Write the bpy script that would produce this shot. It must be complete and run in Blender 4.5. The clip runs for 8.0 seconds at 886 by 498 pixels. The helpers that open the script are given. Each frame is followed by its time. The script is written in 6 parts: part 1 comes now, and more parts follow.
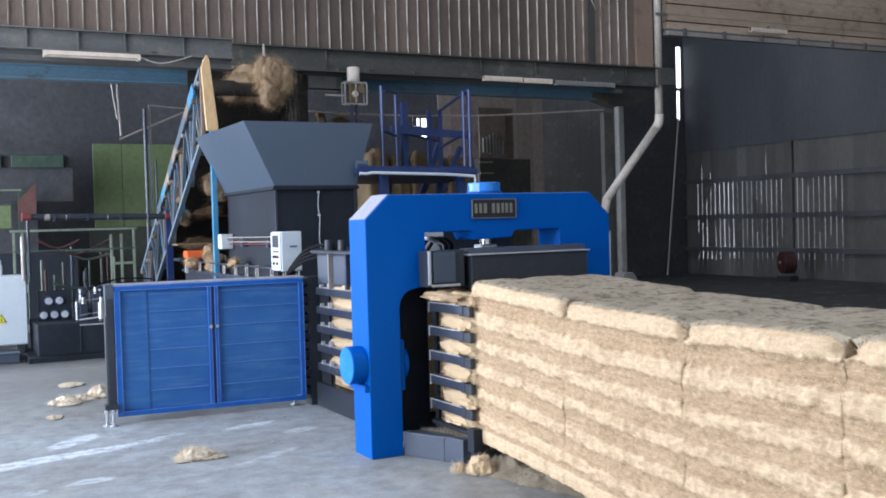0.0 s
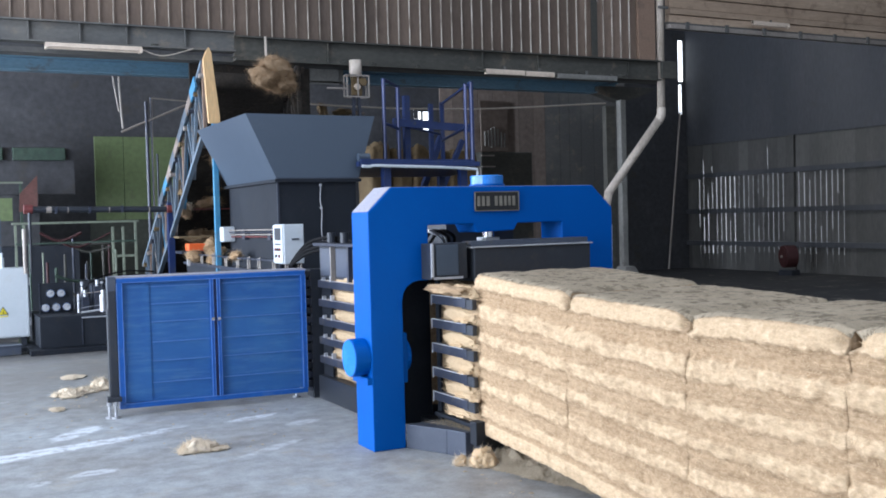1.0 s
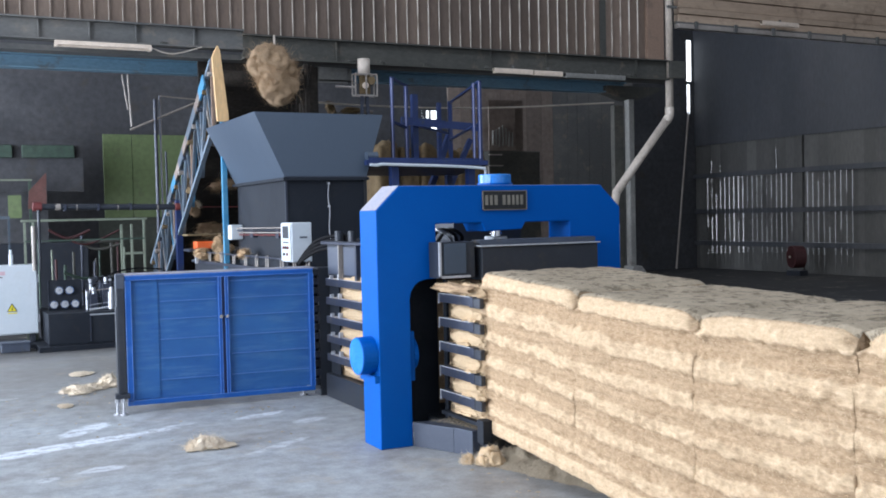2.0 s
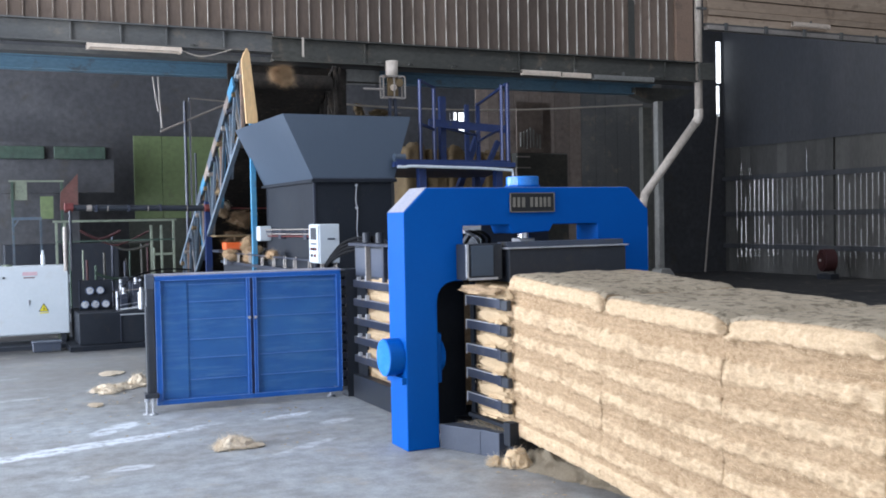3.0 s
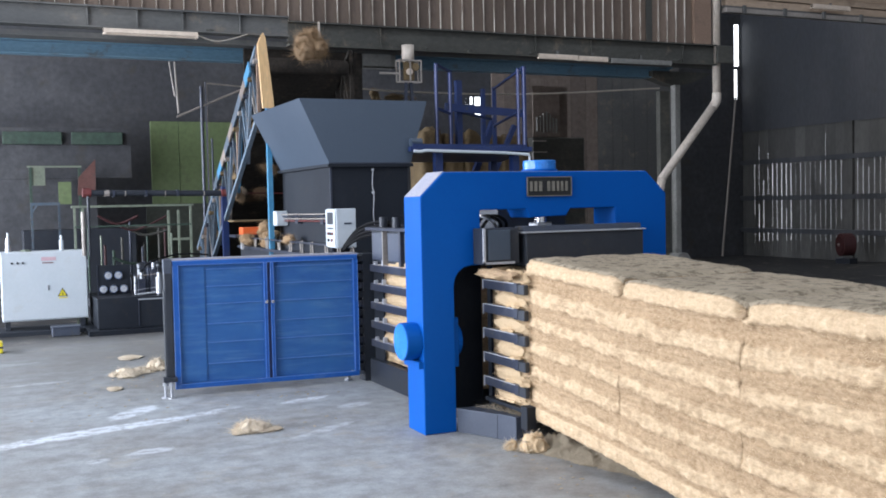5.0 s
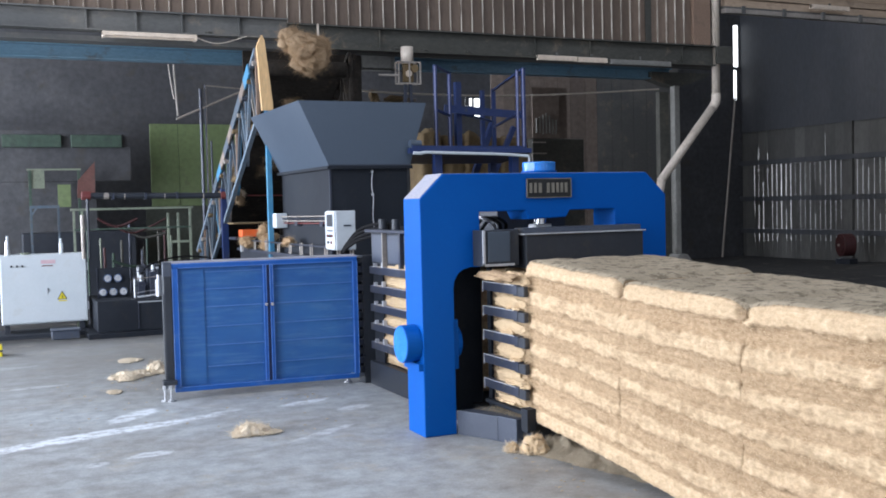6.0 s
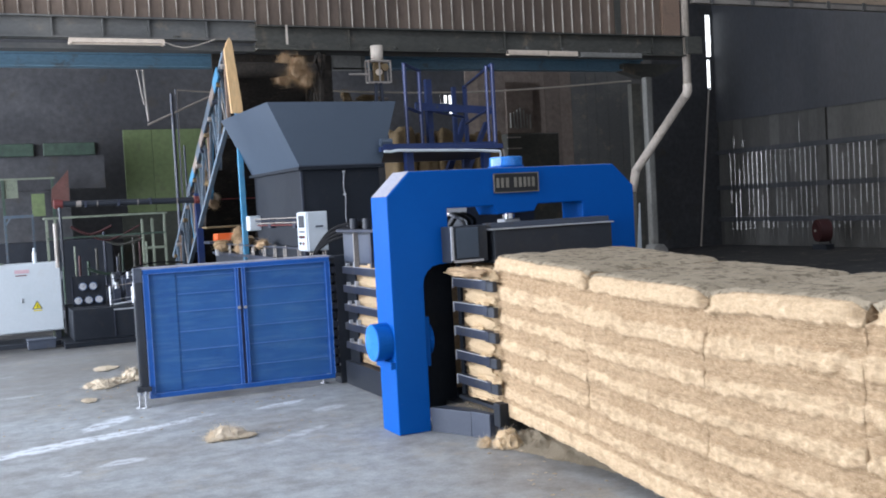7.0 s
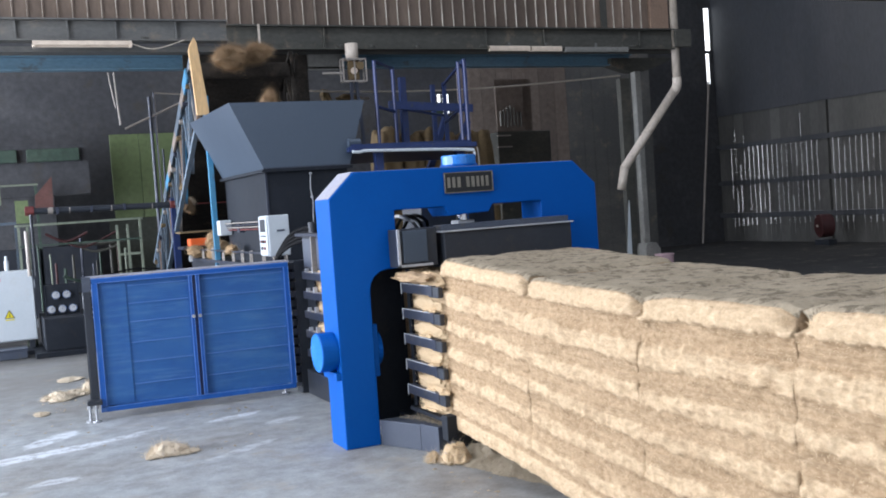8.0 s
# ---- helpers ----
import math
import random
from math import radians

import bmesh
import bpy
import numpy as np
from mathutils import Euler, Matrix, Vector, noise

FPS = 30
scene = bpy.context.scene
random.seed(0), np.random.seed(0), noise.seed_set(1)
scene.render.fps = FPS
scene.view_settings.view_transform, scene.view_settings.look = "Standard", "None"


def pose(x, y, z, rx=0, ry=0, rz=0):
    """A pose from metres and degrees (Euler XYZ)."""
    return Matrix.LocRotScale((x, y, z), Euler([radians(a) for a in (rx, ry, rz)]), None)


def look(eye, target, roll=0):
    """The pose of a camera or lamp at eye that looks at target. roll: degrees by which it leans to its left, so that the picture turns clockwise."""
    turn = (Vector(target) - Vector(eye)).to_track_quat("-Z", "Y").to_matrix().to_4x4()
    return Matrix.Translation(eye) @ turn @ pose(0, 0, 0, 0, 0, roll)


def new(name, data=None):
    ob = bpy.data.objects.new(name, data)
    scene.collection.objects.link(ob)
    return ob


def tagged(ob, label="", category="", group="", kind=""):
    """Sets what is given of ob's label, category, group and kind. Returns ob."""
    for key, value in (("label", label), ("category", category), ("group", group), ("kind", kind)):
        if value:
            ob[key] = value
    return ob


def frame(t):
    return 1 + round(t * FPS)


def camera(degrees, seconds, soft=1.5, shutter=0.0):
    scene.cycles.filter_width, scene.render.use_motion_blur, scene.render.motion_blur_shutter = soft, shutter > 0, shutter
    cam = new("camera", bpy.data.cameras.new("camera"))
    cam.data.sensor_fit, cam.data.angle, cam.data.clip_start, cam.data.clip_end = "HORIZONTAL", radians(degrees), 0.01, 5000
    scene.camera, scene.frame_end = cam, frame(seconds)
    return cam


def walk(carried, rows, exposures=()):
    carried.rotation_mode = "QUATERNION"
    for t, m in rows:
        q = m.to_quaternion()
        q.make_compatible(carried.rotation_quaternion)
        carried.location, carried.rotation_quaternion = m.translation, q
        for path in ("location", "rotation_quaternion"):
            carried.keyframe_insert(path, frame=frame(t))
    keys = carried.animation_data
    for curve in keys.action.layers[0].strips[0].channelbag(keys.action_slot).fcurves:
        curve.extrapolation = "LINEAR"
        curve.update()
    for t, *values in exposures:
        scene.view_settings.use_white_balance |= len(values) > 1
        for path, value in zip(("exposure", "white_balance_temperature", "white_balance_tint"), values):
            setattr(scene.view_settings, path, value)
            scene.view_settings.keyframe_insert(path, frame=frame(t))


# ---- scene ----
cam = camera(47.3, 8.0, 1.8, 0.3)
PATH = [
    (0, (0.401, 0.15, 1.528), (1.32, 1.926, 1.476), -1.6),
    (0.5, (0.409, 0.15, 1.523), (1.32, 1.93, 1.466), -1.6),
    (1, (0.391, 0.16, 1.52), (1.308, 1.936, 1.456), -1.5),
    (2.5, (0.383, 0.15, 1.519), (1.269, 1.942, 1.454), -1.1),
    (3, (0.381, 0.149, 1.52), (1.237, 1.955, 1.459), -1.1),
    (3.5, (0.38, 0.15, 1.518), (1.207, 1.971, 1.458), -1.2),
    (4, (0.379, 0.158, 1.514), (1.185, 1.987, 1.438), -1.2),
    (4.5, (0.381, 0.163, 1.516), (1.194, 1.988, 1.427), -1.3),
    (5, (0.377, 0.158, 1.515), (1.204, 1.977, 1.425), -1.2),
    (6.5, (0.399, 0.17, 1.519), (1.225, 1.989, 1.433), -1.7),
    (7, (0.472, 0.124, 1.511), (1.328, 1.929, 1.418), -3.1),
    (7.5, (0.675, 0.186, 1.48), (1.552, 1.98, 1.37), -3.8),
    (8, (0.994, 0.246, 1.492), (1.825, 2.063, 1.401), -4.0),
]
# the picture starts out bluer and settles
TINTS = [(0, -0.23, 6180, 9), (1, -0.24, 6200, 9), (2.5, -0.23, 6320, 9.5), (3.5, -0.25, 6380, 10), (4.5, -0.27, 6480, 10), (6.5, -0.29, 6490, 10), (7, -0.29, 6490, 10), (8, -0.24, 6500, 10)]
walk(cam, [(t, look(eye, target, roll)) for t, eye, target, roll in PATH], TINTS)

# ---------------- world and lights ----------------
world = bpy.data.worlds.new("sky")
scene.world = world
world.use_nodes = True
wn = world.node_tree
sky = wn.nodes.new("ShaderNodeTexSky")
sky.sky_type = "NISHITA"
sky.sun_disc = False
sky.sun_elevation = radians(42)
sky.sun_rotation = radians(-80)
sky.dust_density = 3.0
wn.nodes["Background"].inputs["Strength"].default_value = 0.12
wn.links.new(sky.outputs[0], wn.nodes["Background"].inputs["Color"])


def sun_light():
    d = bpy.data.lights.new("sun", "SUN")
    d.energy, d.angle, d.color = 0.8, radians(15), (1.0, 0.98, 0.95)
    ob = new("sun", d)
    ob.matrix_basis = look((-8, 1.5, 8), (0, 0, 0))
    return ob


def opening_light(name, eye, target, sx, sy, watts, colour):
    d = bpy.data.lights.new(name, "AREA")
    d.shape, d.size, d.size_y, d.energy, d.color = "RECTANGLE", sx, sy, watts, colour
    ob = new(name, d)
    ob.matrix_basis = look(eye, target)
    return ob


sun_light()
COOL = (0.85, 0.93, 1.1)
opening_light("daylight_side_door", (-6.9, 6.4, 3.2), (0, 6.4, 3.2), 10.0, 5.8, 2250, COOL)
# added behind the camera to light the sides that face it
opening_light("unseen_rear_fill", (4.0, -7.9, 3.2), (4.0, 0, 3.2), 16.0, 5.4, 210, COOL)
# added out of view on the left to brighten the bay
opening_light("added_bay_light", (-6.9, 16.4, 3.0), (0, 16.4, 3.0), 7.8, 5.0, 2550, COOL)
# unseen roof openings that give light from overhead
for strip_y in (-3.0, 2.0, 7.0):
    opening_light("unseen_roof_strip_light", (5.0, strip_y + 0.6, 8.05), (5.0, strip_y + 0.6, 0), 20.0, 1.1, 360, COOL)
# one more, added above the bay to lift its dark right part
opening_light("unseen_roof_strip_light", (13.0, 16.6, 8.05), (13.0, 16.6, 0), 10.0, 1.1, 120, COOL)


# ---------------- materials ----------------
def nodes_of(name):
    m = bpy.data.materials.new(name)
    m.use_nodes = True
    nt = m.node_tree
    return m, nt, nt.nodes["Principled BSDF"]


def ramp(nt, fac, stops):
    r = nt.nodes.new("ShaderNodeValToRGB")
    el = r.color_ramp.elements
    while len(el) < len(stops):
        el.new(0.5)
    for e, (p, c) in zip(el, stops):
        e.position, e.color = p, (*c, 1)
    nt.links.new(fac, r.inputs["Fac"])
    return r.outputs["Color"]


def noise_tex(nt, coord, scale, detail=5, rough=0.6, stretch=(1, 1, 1)):
    mp = nt.nodes.new("ShaderNodeMapping")
    mp.inputs["Scale"].default_value = stretch
    nt.links.new(coord, mp.inputs["Vector"])
    n = nt.nodes.new("ShaderNodeTexNoise")
    n.inputs["Scale"].default_value, n.inputs["Detail"].default_value, n.inputs["Roughness"].default_value = scale, detail, rough
    nt.links.new(mp.outputs[0], n.inputs["Vector"])
    return n.outputs["Fac"]


def mix(nt, fac, a, b, mode="MIX"):
    n = nt.nodes.new("ShaderNodeMix")
    n.data_type, n.blend_type = "RGBA", mode
    for sock, v in ((n.inputs[0], fac), (n.inputs[6], a), (n.inputs[7], b)):
        if isinstance(v, (int, float)):
            sock.default_value = v
        elif isinstance(v, tuple):
            sock.default_value = (*v, 1)
        else:
            nt.links.new(v, sock)
    return n.outputs[2]


def calc(nt, op, a, b=0.0, c=0.0, clamp=False):
    n = nt.nodes.new("ShaderNodeMath")
    n.operation, n.use_clamp = op, clamp
    for sock, v in zip(n.inputs, (a, b, c)):
        if isinstance(v, (int, float)):
            sock.default_value = v
        else:
            nt.links.new(v, sock)
    return n.outputs[0]


def position(nt):
    return nt.nodes.new("ShaderNodeNewGeometry").outputs["Position"]


def bump(nt, bsdf, height, strength, dist=0.01):
    b = nt.nodes.new("ShaderNodeBump")
    b.inputs["Strength"].default_value, b.inputs["Distance"].default_value = strength, dist
    nt.links.new(height, b.inputs["Height"])
    nt.links.new(b.outputs[0], bsdf.inputs["Normal"])


def surface(name, base, worn, rough=0.5, metal=0.0, big=2.0, fine=40.0, wear=0.5, relief=0.15, stretch=(1, 1, 1), dirt=None, each=0.0, grain=0.16, spec=0.5):
    """A surface with large stains, fine grain and a slight relief."""
    m, nt, b = nodes_of(name)
    p = position(nt)
    n1 = noise_tex(nt, p, big, 6, 0.65, stretch)
    n2 = noise_tex(nt, p, fine, 4, 0.6, stretch)
    lo = 0.62 - 0.3 * wear
    col = ramp(nt, n1, [(lo, base), (lo + 0.25, worn)])
    speckle = ramp(nt, n2, [(0.3, (1 - grain, 1 - grain, 1 - grain)), (0.7, (1 + grain * 0.6, 1 + grain * 0.6, 1 + grain * 0.6))])
    col = mix(nt, 1.0, col, speckle, "MULTIPLY")
    if dirt:
        n3 = noise_tex(nt, p, big * 3.1, 7, 0.7)
        f = ramp(nt, n3, [(0.56, (0, 0, 0)), (0.72, (1, 1, 1))])
        col = mix(nt, f, col, dirt)
    if each:
        info = nt.nodes.new("ShaderNodeObjectInfo")
        v = calc(nt, "MULTIPLY_ADD", info.outputs["Random"], 2 * each, 1 - each)
        comb = nt.nodes.new("ShaderNodeCombineXYZ")
        for i in range(3):
            nt.links.new(v, comb.inputs[i])
        col = mix(nt, 1.0, col, comb.outputs[0], "MULTIPLY")
    nt.links.new(col, b.inputs["Base Color"])
    r = calc(nt, "MULTIPLY_ADD", n1, 0.2, rough - 0.1, clamp=True)
    nt.links.new(r, b.inputs["Roughness"])
    b.inputs["Metallic"].default_value = metal
    b.inputs["Specular IOR Level"].default_value = spec
    if relief:
        bump(nt, b, n2, relief, 0.004)
    return m


BLUE = surface("blue_gloss_paint", (0.001, 0.083, 0.365), (0.002, 0.095, 0.395), 0.45, 0, 0.8, 60, 0.4, 0.015, grain=0.03, spec=0.1)
BLUE_TOP = surface("blue_cylinder_paint", (0.03, 0.2, 0.6), (0.06, 0.26, 0.65), 0.22, 0, 3, 60, 0.4, 0.03)
BLUE_MESH_FRAME = surface("blue_frame_paint", (0.004, 0.082, 0.34), (0.01, 0.11, 0.4), 0.4, 0, 3, 80, 0.5, 0.06, dirt=(0.05, 0.13, 0.36), grain=0.08)
NAVY = surface("navy_rail_paint", (0.011, 0.027, 0.1), (0.025, 0.042, 0.13), 0.45, 0, 4, 60, 0.5, 0.05, dirt=(0.045, 0.05, 0.06))
LIGHTBLUE = surface("light_blue_steel_paint", (0.05, 0.22, 0.38), (0.1, 0.28, 0.4), 0.5, 0, 3, 60, 0.5, 0.1, dirt=(0.12, 0.1, 0.08))
DULLBLUE = surface("dusty_blue_beam_paint", (0.12, 0.23, 0.31), (0.165, 0.27, 0.34), 0.6, 0, 1.2, 40, 0.5, 0.1, (0.4, 1, 1), dirt=(0.11, 0.12, 0.12))
BLACK = surface("black_machine_paint", (0.026, 0.03, 0.038), (0.036, 0.041, 0.05), 0.42, 0, 3, 60, 0.5, 0.08, dirt=(0.045, 0.042, 0.04), grain=0.1, spec=0.4)
FEEDBLACK = surface("matt_black_sheet", (0.017, 0.02, 0.026), (0.025, 0.029, 0.036), 0.5, 0, 2, 60, 0.5, 0.06, dirt=(0.03, 0.03, 0.03), grain=0.1, spec=0.18)
CHANNEL = surface("dark_steel_channel", (0.034, 0.04, 0.06), (0.06, 0.066, 0.088), 0.38, 0.15, 4, 70, 0.5, 0.08, dirt=(0.11, 0.095, 0.07))
SLATE = surface("slate_grey_paint", (0.054, 0.074, 0.102), (0.064, 0.085, 0.114), 0.45, 0, 0.9, 50, 0.5, 0.02, grain=0.04)
GREYPANEL = surface("grey_steel_panel", (0.06, 0.072, 0.1), (0.08, 0.092, 0.115), 0.45, 0.1, 3, 60, 0.5, 0.06, dirt=(0.1, 0.09, 0.075))
SKIRT = surface("scuffed_steel_plate", (0.05, 0.06, 0.085), (0.07, 0.082, 0.108), 0.45, 0.1, 2, 60, 0.6, 0.02, grain=0.06)
EDGE = surface("pale_bright_edge", (0.45, 0.46, 0.48), (0.62, 0.62, 0.62), 0.4, 0.2, 6, 80, 0.5, 0.05)
TRUSS = surface("faded_lattice_paint", (0.105, 0.135, 0.165), (0.08, 0.13, 0.18), 0.65, 0, 5, 40, 0.5, 0.15, dirt=(0.15, 0.105, 0.08), each=0.4, grain=0.3)
PALELINE = surface("pale_lavender_edge", (0.26, 0.27, 0.42), (0.34, 0.34, 0.46), 0.45, 0, 6, 60, 0.5, 0.04)
HIGHLIGHTBLUE = surface("blue_edge_highlight", (0.09, 0.22, 0.6), (0.2, 0.32, 0.62), 0.4, 0, 7, 60, 0.5, 0.04)
BACKBOARD = surface("grimy_brown_board", (0.19, 0.15, 0.122), (0.27, 0.22, 0.18), 0.8, 0, 0.6, 10, 0.5, 0.15, dirt=(0.11, 0.078, 0.054), each=0.25, grain=0.25)
WHITE = surface("off_white_enamel", (0.56, 0.6, 0.62), (0.51, 0.56, 0.58), 0.4, 0, 1.5, 30, 0.4, 0.01, dirt=(0.52, 0.54, 0.53), grain=0.03)
CREAM = surface("cream_plastic", (0.7, 0.58, 0.46), (0.58, 0.47, 0.37), 0.5, 0, 5, 40, 0.5, 0.03)
CHROME = surface("chrome", (0.75, 0.76, 0.78), (0.6, 0.6, 0.62), 0.2, 1.0, 8, 80, 0.4, 0.02)
SILVER = surface("brushed_silver_steel", (0.55, 0.56, 0.58), (0.42, 0.43, 0.46), 0.35, 0.8, 8, 80, 0.4, 0.04)
RUBBER = surface("black_rubber", (0.013, 0.013, 0.014), (0.022, 0.022, 0.022), 0.7, 0, 8, 80, 0.4, 0.05, spec=0.06)
RUST = surface("brown_cladding_sheet", (0.135, 0.096, 0.07), (0.215, 0.157, 0.118), 0.6, 0.1, 0.9, 30, 0.5, 0.1, (1, 1, 0.25), dirt=(0.1, 0.07, 0.053), each=0.28)
RIB = surface("galvanised_lit_rib", (0.6, 0.55, 0.48), (0.2, 0.165, 0.135), 0.5, 0.1, 5.0, 40, 0.72, 0.08, (1, 1, 0.5))
POSTBROWN = surface("brown_primer_post", (0.25, 0.165, 0.115), (0.32, 0.22, 0.155), 0.65, 0, 1.5, 40, 0.5, 0.1, dirt=(0.15, 0.105, 0.078))
BEAM = surface("dusty_dark_steel_beam", (0.1, 0.1, 0.095), (0.165, 0.158, 0.142), 0.65, 0.1, 1.1, 30, 0.5, 0.15, (0.5, 1, 1), dirt=(0.21, 0.175, 0.135))
GRIMYBEAM = surface("grimy_olive_beam", (0.055, 0.054, 0.045), (0.09, 0.086, 0.07), 0.7, 0.05, 1.1, 24, 0.5, 0.2, (0.5, 1, 1), dirt=(0.15, 0.12, 0.085), grain=0.25)
CONCRETE_COL = surface("grey_concrete_column", (0.2, 0.195, 0.175), (0.28, 0.27, 0.245), 0.8, 0, 2, 30, 0.5, 0.2, dirt=(0.15, 0.14, 0.12))
PIPE = surface("pale_pvc_downpipe", (0.6, 0.52, 0.43), (0.48, 0.41, 0.33), 0.5, 0, 2, 30, 0.5, 0.05, (1, 1, 0.4), dirt=(0.4, 0.33, 0.25))
DARKWALL = surface("sooty_sheet_wall", (0.062, 0.063, 0.067), (0.103, 0.103, 0.106), 0.75, 0, 0.7, 9, 0.5, 0.15, dirt=(0.064, 0.058, 0.05), grain=0.25)
WALLSHEET = surface("grey_weathered_sheet", (0.085, 0.083, 0.076), (0.125, 0.12, 0.11), 0.7, 0.1, 0.8, 20, 0.5, 0.1, (1, 1, 0.3), dirt=(0.085, 0.08, 0.07), each=0.18)
UPPERSHEET = surface("dark_weathered_sheet", (0.055, 0.058, 0.064), (0.082, 0.082, 0.086), 0.7, 0.1, 0.8, 20, 0.5, 0.1, (1, 1, 0.3), dirt=(0.055, 0.055, 0.055), each=0.15)
GREEN = surface("green_painted_board", (0.155, 0.21, 0.09), (0.195, 0.245, 0.12), 0.6, 0, 0.9, 12, 0.5, 0.08, dirt=(0.13, 0.15, 0.08))
DIMGREEN = surface("dull_green_machine_paint", (0.045, 0.078, 0.055), (0.06, 0.09, 0.065), 0.6, 0, 2.2, 12, 0.5, 0.08, dirt=(0.04, 0.05, 0.045), grain=0.3)
OLIVE = surface("dim_olive_boarding", (0.06, 0.068, 0.052), (0.085, 0.092, 0.072), 0.7, 0, 1.5, 14, 0.5, 0.1, dirt=(0.07, 0.055, 0.04), grain=0.25)
PALEGREEN = surface("pale_green_pipe_paint", (0.22, 0.25, 0.18), (0.15, 0.17, 0.13), 0.5, 0, 4, 40, 0.5, 0.06, dirt=(0.1, 0.1, 0.08))
RED = surface("faded_red_paint", (0.15, 0.032, 0.03), (0.19, 0.05, 0.042), 0.5, 0, 3, 40, 0.5, 0.06, dirt=(0.08, 0.045, 0.04))
DULLRED = surface("dull_brown_red_paint", (0.13, 0.055, 0.045), (0.17, 0.08, 0.066), 0.6, 0, 2, 30, 0.5, 0.06, dirt=(0.09, 0.06, 0.05))
DIMRED = surface("dark_red_paint", (0.05, 0.013, 0.013), (0.07, 0.02, 0.018), 0.6, 0, 3, 40, 0.5, 0.06)
ORANGE = surface("orange_enamel", (0.75, 0.13, 0.03), (0.65, 0.12, 0.03), 0.4, 0, 4, 40, 0.4, 0.04)
YELLOW = surface("warning_yellow", (0.75, 0.62, 0.03), (0.68, 0.55, 0.03), 0.45, 0, 4, 40, 0.4, 0.04)
WOOD = surface("pale_pine_plank", (0.62, 0.4, 0.19), (0.52, 0.31, 0.14), 0.6, 0, 6, 60, 0.5, 0.08, (1, 1, 0.15), dirt=(0.5, 0.36, 0.2))
SIGNBLACK = surface("black_sign_plate", (0.012, 0.012, 0.013), (0.02, 0.02, 0.02), 0.4, 0, 5, 60, 0.4, 0.03)
SIGNGOLD = surface("brushed_gold_letters", (0.24, 0.22, 0.18), (0.15, 0.14, 0.115), 0.45, 0.3, 5, 60, 0.4, 0.03)
PALEFILM = surface("pale_grey_film", (0.29, 0.29, 0.34), (0.37, 0.36, 0.38), 0.8, 0, 6, 60, 0.5, 0.1)
RUNG = surface("sun_faded_blue_paint", (0.07, 0.18, 0.45), (0.1, 0.21, 0.48), 0.5, 0, 5, 60, 0.5, 0.05, grain=0.12)
PINK = surface("faded_pink_print", (0.6, 0.4, 0.43), (0.65, 0.5, 0.5), 0.6, 0, 5, 60, 0.4, 0.02)
BOARD = surface("brown_header_board", (0.36, 0.265, 0.185), (0.5, 0.385, 0.28), 0.6, 0, 1.1, 30, 0.5, 0.1, (0.2, 1, 1), dirt=(0.17, 0.12, 0.085), each=0.25)
RAILPALE = surface("pale_door_rail", (0.36, 0.32, 0.28), (0.27, 0.235, 0.205), 0.5, 0.2, 2, 30, 0.5, 0.08)
DARKBROWN = surface("dark_brown_matt", (0.03, 0.026, 0.022), (0.05, 0.042, 0.034), 0.9, 0, 2.5, 30, 0.5, 0.4, dirt=(0.075, 0.055, 0.04), grain=0.3, spec=0.1)
PILE = surface("dim_brown_fibre_sack", (0.14, 0.096, 0.046), (0.2, 0.14, 0.07), 0.9, 0, 2, 30, 0.5, 0.4, dirt=(0.07, 0.05, 0.033))
ROOFSHEET = surface("dull_roof_sheet", (0.36, 0.35, 0.335), (0.44, 0.43, 0.41), 0.7, 0, 0.7, 20, 0.5, 0.1)
SIDEWALL = surface("pale_render_wall", (0.52, 0.5, 0.47), (0.6, 0.58, 0.55), 0.8, 0, 0.7, 20, 0.5, 0.1)


